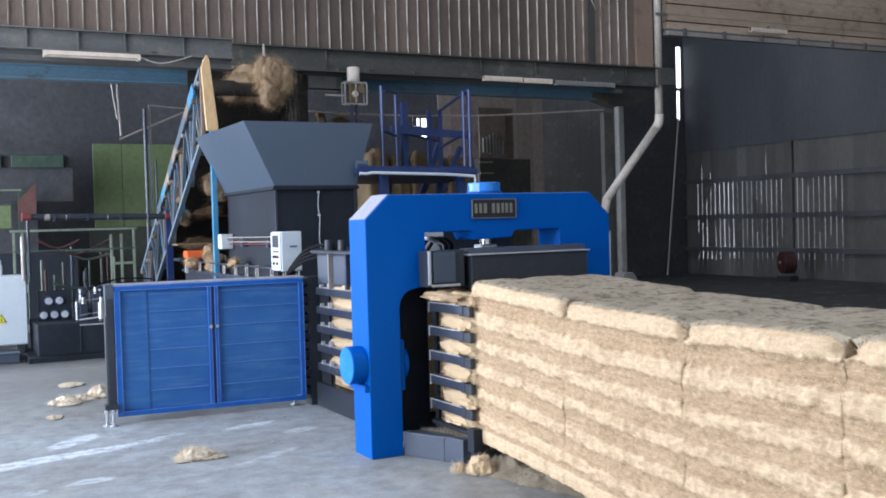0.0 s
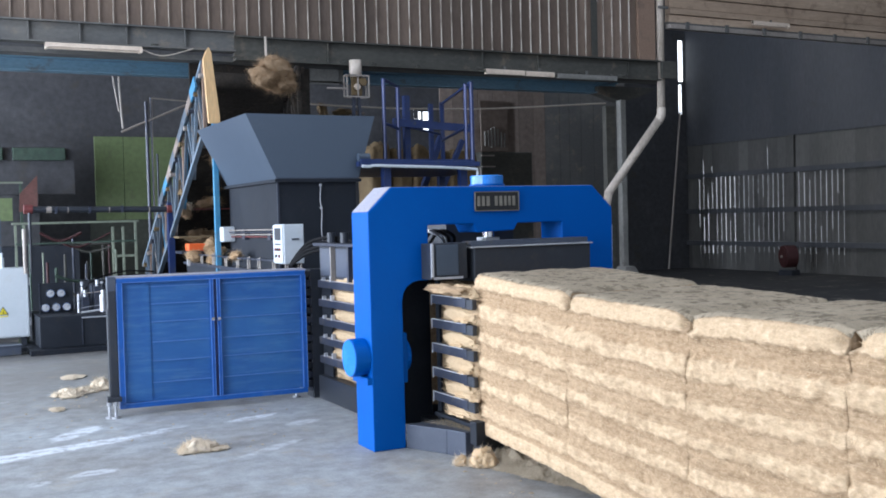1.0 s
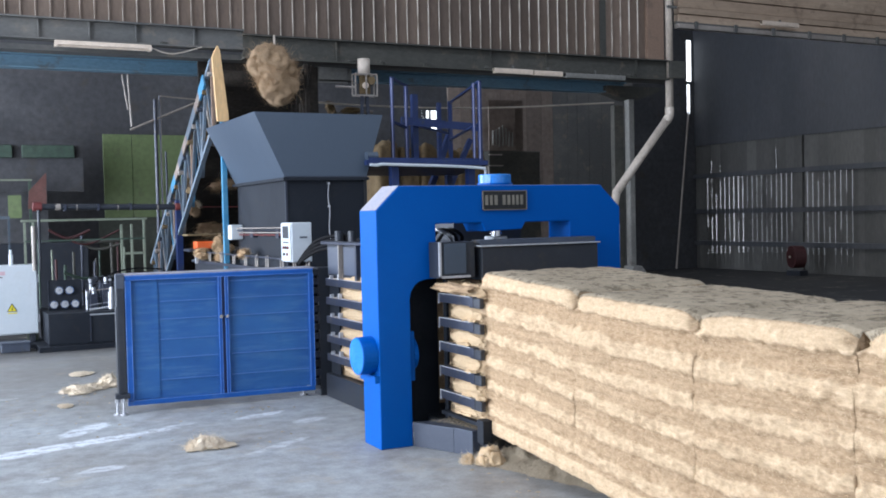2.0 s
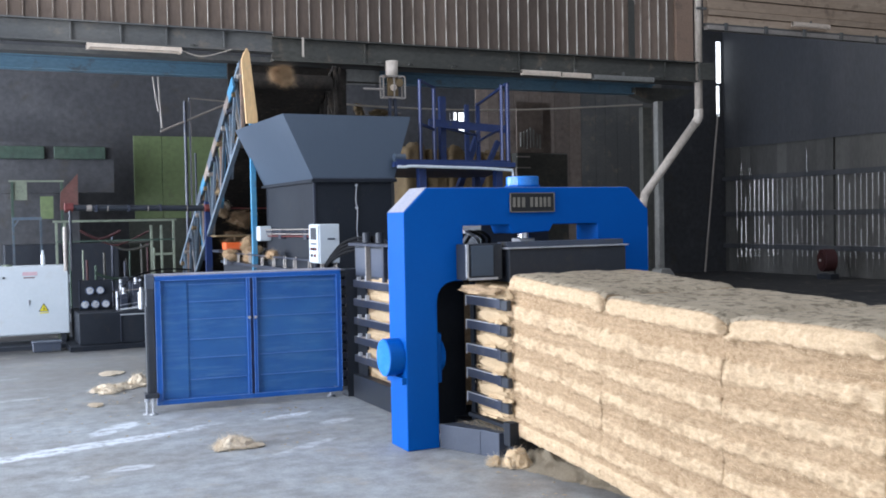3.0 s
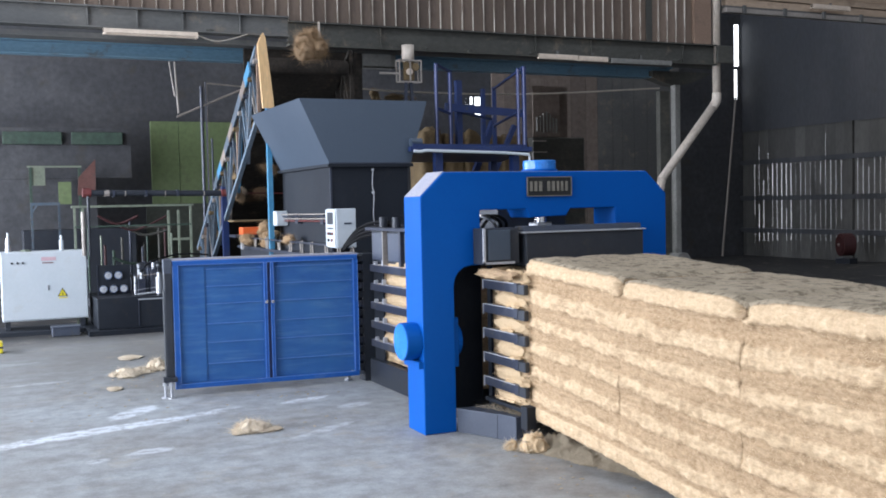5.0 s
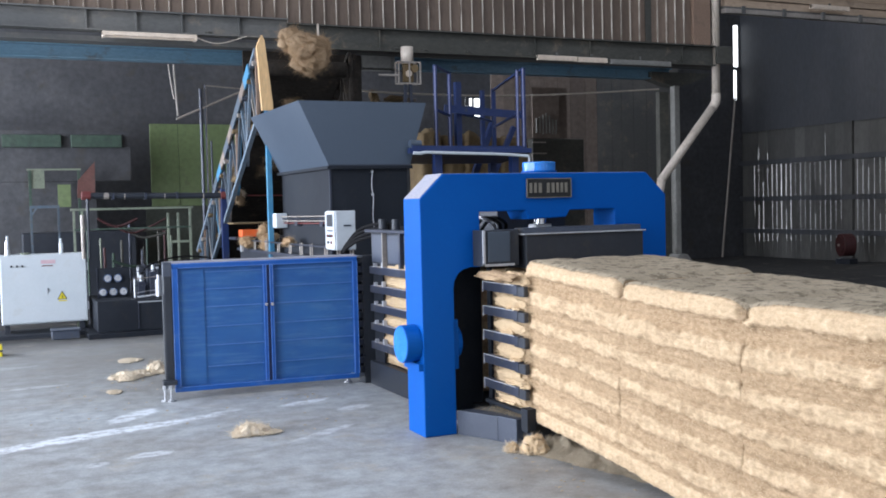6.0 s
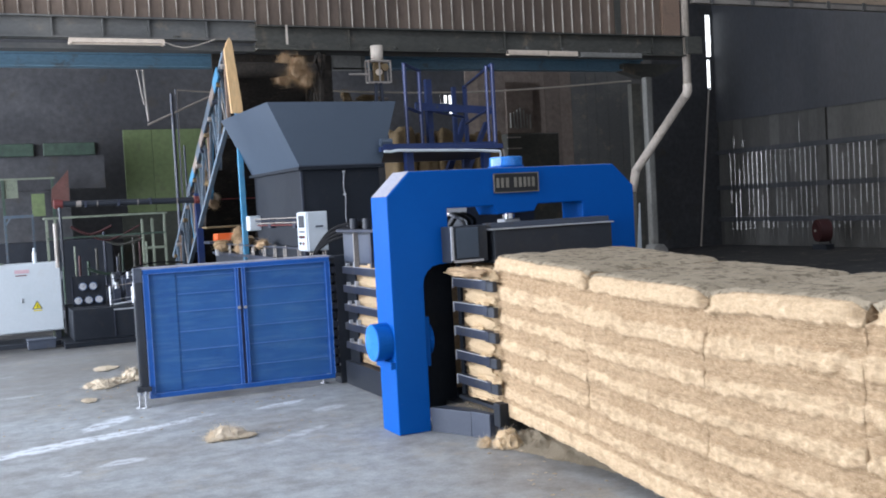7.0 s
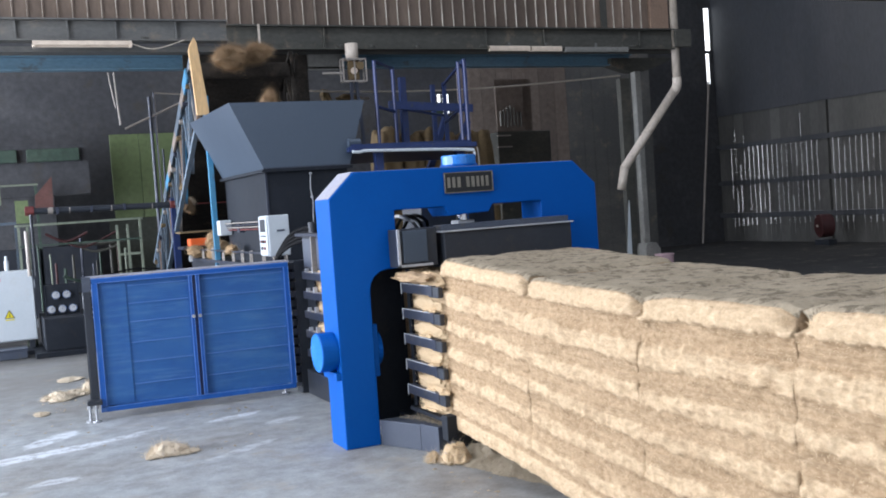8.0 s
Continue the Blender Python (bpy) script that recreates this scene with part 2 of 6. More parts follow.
def floor_material():
    m, nt, b = nodes_of("dusty_concrete")
    p = position(nt)
    n1 = noise_tex(nt, p, 0.7, 7, 0.65)
    n2 = noise_tex(nt, p, 6.0, 6, 0.7)
    n3 = noise_tex(nt, p, 70.0, 3, 0.6)
    col = ramp(nt, n1, [(0.3, (0.228, 0.217, 0.2)), (0.48, (0.29, 0.299, 0.298)), (0.7, (0.355, 0.385, 0.4))])
    col = mix(nt, 1.0, col, ramp(nt, n2, [(0.3, (0.66, 0.645, 0.63)), (0.52, (1.0, 1.0, 1.0)), (0.7, (1.24, 1.25, 1.26))]), "MULTIPLY")
    col = mix(nt, 1.0, col, ramp(nt, n3, [(0.3, (0.88, 0.88, 0.88)), (0.7, (1.08, 1.08, 1.08))]), "MULTIPLY")
    # spilt lime: a ragged pale streak and blotches
    sep = nt.nodes.new("ShaderNodeSeparateXYZ")
    nt.links.new(p, sep.inputs[0])
    x, y = sep.outputs[0], sep.outputs[1]
    ragged = calc(nt, "MULTIPLY_ADD", noise_tex(nt, p, 5.0, 8, 0.8), 0.7, -0.35)

    def blot(cx, cy, ang, half, wide, strength):
        c, s = math.cos(radians(ang)), math.sin(radians(ang))
        dx, dy = calc(nt, "SUBTRACT", x, cx), calc(nt, "SUBTRACT", y, cy)
        u = calc(nt, "ADD", calc(nt, "MULTIPLY", dx, c / half), calc(nt, "MULTIPLY", dy, s / half))
        v = calc(nt, "ADD", calc(nt, "MULTIPLY", dx, -s / wide), calc(nt, "MULTIPLY", dy, c / wide))
        d = calc(nt, "SQRT", calc(nt, "ADD", calc(nt, "MULTIPLY", u, u), calc(nt, "MULTIPLY", v, v)))
        d = calc(nt, "ADD", d, calc(nt, "MULTIPLY", ragged, 3.6))
        return calc(nt, "MULTIPLY", calc(nt, "MULTIPLY", calc(nt, "SUBTRACT", 1.1, d), 2.6, clamp=True), min(strength, 0.85))

    total = 0.0
    for spec in ((0.95, 7.4, 16, 1.05, 0.1, 1.15), (1.35, 7.95, 50, 0.3, 0.1, 0.8), (1.3, 7.5, 5, 0.25, 0.07, 0.7), (1.3, 6.65, 10, 0.14, 0.08, 0.55), (0.95, 6.55, 10, 0.08, 0.06, 0.4),
                 (0.75, 9.7, 8, 0.3, 0.06, 0.4), (2.65, 7.8, 15, 0.22, 0.06, 0.75), (2.9, 7.4, 20, 0.16, 0.08, 0.5), (2.0, 7.75, 10, 0.14, 0.05, 0.45), (1.5, 9.9, 5, 0.12, 0.1, 0.7), (0.4, 11.0, 8, 0.4, 0.12, 0.45), (2.45, 6.7, 30, 0.3, 0.05, 0.4)):
        total = calc(nt, "MAXIMUM", total, blot(*spec))
    broken = ramp(nt, noise_tex(nt, p, 11.0, 8, 0.8, (0.7, 1.2, 1)), [(0.4, (0, 0, 0)), (0.52, (1, 1, 1))])
    total = calc(nt, "MULTIPLY", total, broken)
    col = mix(nt, total, col, (0.66, 0.7, 0.74))
    # trodden brown dirt towards the machines
    grime = calc(nt, "MULTIPLY", calc(nt, "MULTIPLY_ADD", calc(nt, "ADD", y, ragged), 0.35, -2.95, clamp=True), 0.5)
    col = mix(nt, grime, col, (0.16, 0.145, 0.125))
    # near black and less glossy towards the back and towards the right
    darkened = calc(nt, "MULTIPLY", calc(nt, "MULTIPLY_ADD", calc(nt, "ADD", y, ragged), 0.9, -10.9, clamp=True), 0.88)
    dark_right = calc(nt, "MULTIPLY", calc(nt, "MULTIPLY_ADD", calc(nt, "ADD", x, ragged), 0.8, -4.4, clamp=True), 0.85)
    darkened = calc(nt, "MAXIMUM", darkened, dark_right)
    col = mix(nt, darkened, col, (0.035, 0.034, 0.034))
    # trodden fibre dust beside the bale
    dust = ramp(nt, noise_tex(nt, p, 2.2, 7, 0.75), [(0.55, (0, 0, 0)), (0.7, (0.6, 0.6, 0.6))])
    col = mix(nt, dust, col, (0.34, 0.3, 0.24))
    nt.links.new(col, b.inputs["Base Color"])
    r = calc(nt, "MULTIPLY_ADD", n2, 0.35, 0.45)
    nt.links.new(calc(nt, "MULTIPLY_ADD", darkened, -0.33, 0.35), b.inputs["Specular IOR Level"])
    nt.links.new(r, b.inputs["Roughness"])
    bump(nt, b, n2, 0.15, 0.006)
    return m


FLOOR = floor_material()


def fibre(name, stops, fine=60.0, stretch=(1, 1, 1), spots=None, band=None):
    """Loose plant fibre. band: the pale colour of the loose layers between the pressed ones."""
    m, nt, b = nodes_of(name)
    p = position(nt)
    n = noise_tex(nt, p, fine, 6, 0.75, stretch)
    n2 = noise_tex(nt, p, 4.0, 5, 0.7, stretch)
    col = ramp(nt, calc(nt, "MULTIPLY_ADD", n2, 0.5, calc(nt, "MULTIPLY", n, 0.5)), stops)
    if band:
        at = nt.nodes.new("ShaderNodeAttribute")
        at.attribute_name = "loose"
        f = calc(nt, "ADD", at.outputs["Fac"], calc(nt, "MULTIPLY_ADD", noise_tex(nt, p, 21.0, 6, 0.75, (1, 0.6, 1.2)), 2.3, -1.2), clamp=True)
        col = mix(nt, f, col, band)
        # shade painted into the folds: dark brown under ridges and in clefts
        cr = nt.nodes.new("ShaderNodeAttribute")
        cr.attribute_name = "crease_shade"
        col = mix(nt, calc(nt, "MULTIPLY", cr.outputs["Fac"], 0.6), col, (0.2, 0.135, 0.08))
        col = mix(nt, 1.0, col, ramp(nt, n, [(0.3, (0.74, 0.71, 0.67)), (0.65, (1.1, 1.1, 1.1))]), "MULTIPLY")
        streak = noise_tex(nt, p, 34.0, 4, 0.6, (1, 1, 0.22))
        col = mix(nt, calc(nt, "MULTIPLY", f, 0.4), col, mix(nt, 1.0, col, ramp(nt, streak, [(0.32, (0.78, 0.76, 0.72)), (0.62, (1.1, 1.1, 1.1))]), "MULTIPLY"))
        strata = ramp(nt, noise_tex(nt, p, 15.0, 6, 0.8, (1, 0.11, 4.2)), [(0.52, (0, 0, 0)), (0.6, (0.34, 0.34, 0.34))])
        col = mix(nt, calc(nt, "MULTIPLY", strata, calc(nt, "SUBTRACT", 1.0, calc(nt, "MULTIPLY", at.outputs["Fac"], 0.85))), col, (0.21, 0.145, 0.088))
        crack = noise_tex(nt, p, 9.0, 7, 0.85, (1, 0.2, 2.6))
        col = mix(nt, ramp(nt, crack, [(0.6, (0, 0, 0)), (0.67, (0.42, 0.42, 0.42))]), col, (0.17, 0.115, 0.07))
    if spots:
        v = noise_tex(nt, p, 14.0, 5, 0.7)
        col = mix(nt, ramp(nt, v, [(0.5, (0, 0, 0)), (0.6, (0.85, 0.85, 0.85))]), col, spots)
    isl = nt.nodes.new("ShaderNodeNewGeometry").outputs["Random Per Island"]
    v = calc(nt, "MULTIPLY_ADD", isl, 0.4, 0.8)
    comb = nt.nodes.new("ShaderNodeCombineXYZ")
    for i in range(3):
        nt.links.new(v, comb.inputs[i])
    col = mix(nt, 0.6, col, mix(nt, 1.0, col, comb.outputs[0], "MULTIPLY"))
    nt.links.new(col, b.inputs["Base Color"])
    b.inputs["Roughness"].default_value = 0.9
    b.inputs["Specular IOR Level"].default_value = 0.15
    bump(nt, b, n, 0.6, 0.012)
    return m


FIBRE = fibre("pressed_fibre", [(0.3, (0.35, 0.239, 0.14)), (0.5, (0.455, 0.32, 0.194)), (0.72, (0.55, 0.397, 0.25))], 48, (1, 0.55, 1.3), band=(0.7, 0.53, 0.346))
FIBRE_TOP = fibre("dusty_fibre_top", [(0.3, (0.25, 0.202, 0.138)), (0.5, (0.37, 0.303, 0.213)), (0.72, (0.48, 0.402, 0.29))], 46, spots=(0.145, 0.117, 0.08))
STRAND = fibre("pale_fibre_strands", [(0.3, (0.49, 0.355, 0.212)), (0.7, (0.64, 0.48, 0.3))], 20)
STRAND_TOP = fibre("grey_fibre_strands", [(0.3, (0.32, 0.266, 0.19)), (0.7, (0.45, 0.38, 0.28))], 20)
TUFT = fibre("pale_floor_fibre", [(0.3, (0.52, 0.43, 0.31)), (0.7, (0.7, 0.6, 0.46))], 20)
CLUMP = fibre("loose_golden_fibre", [(0.3, (0.24, 0.165, 0.098)), (0.5, (0.34, 0.238, 0.146)), (0.72, (0.43, 0.31, 0.196))], 30)
CLUMP_STRAND = fibre("golden_fibre_strands", [(0.3, (0.34, 0.225, 0.125)), (0.7, (0.48, 0.33, 0.195))], 20)


def mesh_material():
    """Blue expanded-metal sheet: a fine diamond relief."""
    m, nt, b = nodes_of("blue_expanded_mesh")
    p = position(nt)
    sep = nt.nodes.new("ShaderNodeSeparateXYZ")
    nt.links.new(p, sep.inputs[0])
    a = calc(nt, "SINE", calc(nt, "MULTIPLY", calc(nt, "ADD", sep.outputs[0], calc(nt, "MULTIPLY", sep.outputs[2], 1.0)), 420.0))
    c = calc(nt, "SINE", calc(nt, "MULTIPLY", calc(nt, "SUBTRACT", sep.outputs[0], calc(nt, "MULTIPLY", sep.outputs[2], 1.0)), 420.0))
    h = calc(nt, "MAXIMUM", a, c)
    n = noise_tex(nt, p, 2.5, 6, 0.65)
    col = ramp(nt, n, [(0.3, (0.008, 0.082, 0.28)), (0.7, (0.028, 0.134, 0.35))])
    scuff = noise_tex(nt, p, 7.0, 6, 0.75, (0.35, 1, 3.5))
    col = mix(nt, ramp(nt, scuff, [(0.48, (0, 0, 0)), (0.7, (0.7, 0.7, 0.7))]), col, (0.075, 0.185, 0.375))
    hole = ramp(nt, h, [(0.2, (0.7, 0.7, 0.7)), (0.6, (1.1, 1.1, 1.1))])
    nt.links.new(mix(nt, 1.0, col, hole, "MULTIPLY"), b.inputs["Base Color"])
    b.inputs["Roughness"].default_value = 0.5
    bump(nt, b, h, 0.3, 0.003)
    return m


MESH = mesh_material()

# ---------------- building blocks ----------------
BASE = {}


def thing(name, at, label, category, group="", kind=""):
    ob = new(name)
    ob.location = at
    ob.empty_display_size = 0.1
    BASE[ob] = Vector(at)
    return tagged(ob, label, category, group, kind)


def part(name, bm, material, parent=None, label="", bevel=0.0, smooth=False):
    """Links a bmesh, built in world places, as one mesh under its thing or part."""
    base = BASE[parent] if parent else Vector((0, 0, 0))
    bmesh.ops.translate(bm, verts=bm.verts, vec=-base)
    me = bpy.data.meshes.new(name)
    bmesh.ops.recalc_face_normals(bm, faces=bm.faces)
    if smooth:
        for f in bm.faces:
            f.smooth = True
    bm.to_mesh(me)
    bm.free()
    for mt in (material if isinstance(material, (list, tuple)) else [material]):
        me.materials.append(mt)
    ob = new(name, me)
    if parent:
        ob.parent = parent
    BASE[ob] = base
    if bevel:
        md = ob.modifiers.new("worn_edges", "BEVEL")
        md.width, md.segments, md.limit_method, md.angle_limit = bevel, 2, "ANGLE", radians(40)
    if label:
        ob["label"] = label
    return ob


def box(x0, x1, y0, y1, z0, z1, bm=None):
    bm = bm or bmesh.new()
    vs = [bm.verts.new((x, y, z)) for z in (z0, z1) for y in (y0, y1) for x in (x0, x1)]
    for f in ((0, 2, 3, 1), (4, 5, 7, 6), (0, 1, 5, 4), (2, 6, 7, 3), (0, 4, 6, 2), (1, 3, 7, 5)):
        bm.faces.new([vs[i] for i in f])
    return bm


def bar(a, b, w, h=None, bm=None, up=(0, 0, 1)):
    """A square bar from a to b."""
    bm = bm or bmesh.new()
    a, b = Vector(a), Vector(b)
    h = h or w
    d = (b - a).normalized()
    up = Vector(up) if abs(d.dot(Vector(up))) < 0.95 else Vector((0, 1, 0))
    s = d.cross(up).normalized()
    t = s.cross(d)
    vs = [bm.verts.new(p + s * (i * w / 2) + t * (j * h / 2)) for p in (a, b) for i, j in ((-1, -1), (1, -1), (1, 1), (-1, 1))]
    for f in ((3, 2, 1, 0), (4, 5, 6, 7), (0, 1, 5, 4), (1, 2, 6, 5), (2, 3, 7, 6), (3, 0, 4, 7)):
        bm.faces.new([vs[i] for i in f])
    return bm


def rod(pts, r, n=10, bm=None, r_end=None):
    """A round rod or hose through the points."""
    bm = bm or bmesh.new()
    pts = [Vector(p) for p in pts]
    rings = []
    side = None
    for i, p in enumerate(pts):
        d = (pts[min(i + 1, len(pts) - 1)] - pts[max(i - 1, 0)]).normalized()
        if side is None:
            side = d.orthogonal().normalized()
        side = (side - d * side.dot(d)).normalized()
        t = d.cross(side)
        rr = r if r_end is None else r + (r_end - r) * i / (len(pts) - 1)
        rings.append([bm.verts.new(p + (side * math.cos(2 * math.pi * k / n) + t * math.sin(2 * math.pi * k / n)) * rr) for k in range(n)])
    for u, v in zip(rings, rings[1:]):
        for k in range(n):
            bm.faces.new((u[k], u[(k + 1) % n], v[(k + 1) % n], v[k]))
    bm.faces.new(rings[0][::-1])
    bm.faces.new(rings[-1])
    return bm


def curve_points(pts, steps=6):
    """A smooth line through the points."""
    pts = [Vector(p) for p in pts]
    out = []
    for i in range(len(pts) - 1):
        p0, p1, p2, p3 = pts[max(i - 1, 0)], pts[i], pts[i + 1], pts[min(i + 2, len(pts) - 1)]
        for k in range(steps):
            t = k / steps
            out.append(0.5 * ((2 * p1) + (p2 - p0) * t + (2 * p0 - 5 * p1 + 4 * p2 - p3) * t * t + (3 * p1 - p0 - 3 * p2 + p3) * t ** 3))
    return out + [pts[-1]]


def prism_y(profile, y0, y1, bm=None):
    """An outline in x and z, drawn out along y."""
    bm = bm or bmesh.new()
    a = [bm.verts.new((x, y0, z)) for x, z in profile]
    b = [bm.verts.new((x, y1, z)) for x, z in profile]
    n = len(a)
    for i in range(n):
        bm.faces.new((a[i], a[(i + 1) % n], b[(i + 1) % n], b[i]))
    bm.faces.new(a)
    bm.faces.new(b[::-1])
    return bm


def prism_z(outline, z0, z1):
    """An outline in x and y, drawn up along z."""
    bm = bmesh.new()
    a = [bm.verts.new((x, y, z0)) for x, y in outline]
    b = [bm.verts.new((x, y, z1)) for x, y in outline]
    n = len(a)
    for i in range(n):
        bm.faces.new((a[i], a[(i + 1) % n], b[(i + 1) % n], b[i]))
    bm.faces.new(a)
    bm.faces.new(b[::-1])
    return bm


def prism_x(profile, x0, x1, bm=None):
    """An outline in y and z, drawn out along x."""
    bm = bm or bmesh.new()
    a = [bm.verts.new((x0, y, z)) for y, z in profile]
    b = [bm.verts.new((x1, y, z)) for y, z in profile]
    n = len(a)
    for i in range(n):
        bm.faces.new((a[i], a[(i + 1) % n], b[(i + 1) % n], b[i]))
    bm.faces.new(a)
    bm.faces.new(b[::-1])
    return bm


def i_beam_x(x0, x1, yc, z0, z1, wide=0.16, t=0.018):
    """A rolled steel beam along x."""
    h = wide / 2
    return prism_x([(yc - h, z0), (yc + h, z0), (yc + h, z0 + t), (yc + t, z0 + t), (yc + t, z1 - t), (yc + h, z1 - t), (yc + h, z1), (yc - h, z1),
                    (yc - h, z1 - t), (yc - t, z1 - t), (yc - t, z0 + t), (yc - h, z0 + t)], x0, x1)


def structure(name, bm, material, label, category, bevel=0.0):
    return tagged(part(name, bm, material, bevel=bevel), label, category, kind="structure")


# ---------------- the hall ----------------
def sheet_ground(name, x0, x1, y0, y1, z):
    bm = bmesh.new()
    bm.faces.new([bm.verts.new(p) for p in ((x0, y0, z), (x1, y0, z), (x1, y1, z), (x0, y1, z))])
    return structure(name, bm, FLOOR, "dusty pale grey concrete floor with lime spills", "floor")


def hall():
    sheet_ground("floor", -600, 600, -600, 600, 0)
    # unseen shell of the hall; daylight comes by the side door and added openings
    bm = box(-7.2, -7.0, -8.2, 1.3, 0, 8)
    box(-7.2, -7.0, 11.6, 12.4, 0, 8, bm)
    box(-7.2, -7.0, 20.4, 21.2, 0, 8, bm)
    box(-7.2, -7.0, 12.4, 20.4, 5.6, 8, bm)
    box(-7.2, -7.0, 1.3, 11.6, 6.2, 8, bm)
    structure("wall_west", bm, SIDEWALL, "unseen grey rendered wall with a side doorway and an added bay opening", "wall")
    bm = box(-7.0, -4.0, -8.2, -8.0, 0, 8)
    box(12.0, 18.5, -8.2, -8.0, 0, 8, bm)
    box(-4.0, 12.0, -8.2, -8.0, 6.0, 8, bm)
    structure("wall_south", bm, SIDEWALL, "unseen grey rendered wall with an added wide opening", "wall")
    bm = bmesh.new()
    for ya, yb in ((-8.2, -3.0), (-1.8, 2.0), (3.2, 7.0), (8.2, 16.0), (17.2, 21.5)):
        box(-7.2, 19.0, ya, yb, 8.0, 8.15, bm)
    for ya in (-3.0, 2.0, 7.0):
        box(-7.2, -5.0, ya, ya + 1.2, 8.0, 8.15, bm)
        box(15.0, 19.0, ya, ya + 1.2, 8.0, 8.15, bm)
    box(-7.2, 8.0, 16.0, 17.2, 8.0, 8.15, bm)
    box(18.0, 19.0, 16.0, 17.2, 8.0, 8.15, bm)
    structure("ceiling", bm, ROOFSHEET, "unseen dull grey sheet roof with added open light strips", "ceiling")
    # back wall: a tall daylight slit at the corner and a small broken window
    bm = box(-7.0, 10.5, 21.0, 21.03, 0, 8)
    box(10.95, 18.24, 21.0, 21.03, 0, 8, bm)
    box(10.5, 10.95, 21.0, 21.03, 0, 3.5, bm)
    box(10.5, 10.95, 21.0, 21.03, 4.0, 8, bm)
    box(18.24, 18.62, 21.0, 21.03, 0, 4.05, bm)
    box(18.24, 18.62, 21.0, 21.03, 5.98, 8, bm)
    box(18.405, 18.62, 21.0, 21.03, 4.05, 5.98, bm)
    box(18.35, 18.405, 21.0, 21.03, 4.05, 4.86, bm)
    structure("wall_north", bm, DARKWALL, "sooty dark sheet wall with a bright gap", "wall")
    w = structure("window_1", box(10.5, 10.95, 21.04, 21.07, 3.68, 3.74), DARKWALL, "small broken window in the dark back wall", "window")
    part("window_bar", box(10.7, 10.74, 21.03, 21.07, 3.5, 4.0), DARKWALL, w)
    part("window_panel", box(10.5, 10.7, 21.02, 21.05, 3.5, 3.76), DIMGREEN, w)
    part("window_panel", box(10.5, 10.95, 20.99, 20.998, 3.93, 4.0), DARKWALL, w)
    part("window_panel", box(10.5, 10.6, 20.99, 20.998, 3.76, 3.93), DARKWALL, w)
    part("window_panel", box(10.87, 10.95, 20.99, 20.998, 3.5, 3.93), DARKWALL, w)
    structure("gap_rail", box(18.2, 18.46, 20.97, 21.0, 4.82, 4.9), DARKWALL, "dark rail across the daylight gap", "rail")


def glow(name, strength):
    m, nt, b = nodes_of(name)
    b.inputs["Base Color"].default_value = (0.9, 0.94, 1.0, 1)
    b.inputs["Emission Color"].default_value = (0.93, 0.97, 1.0, 1)
    b.inputs["Emission Strength"].default_value = strength
    return m


def daylight_backdrop():
    bm = box(-30, 30, 27.0, 27.1, 0, 14)
    structure("backdrop_north", bm, glow("bright_overcast_distance", 3.0), "bright overcast distance beyond the back wall", "backdrop")
    bm = box(26.0, 26.1, -8, 27, 0, 14)
    structure("backdrop_east", bm, glow("bright_overcast_side", 0.2), "bright overcast distance beyond the side wall", "backdrop")


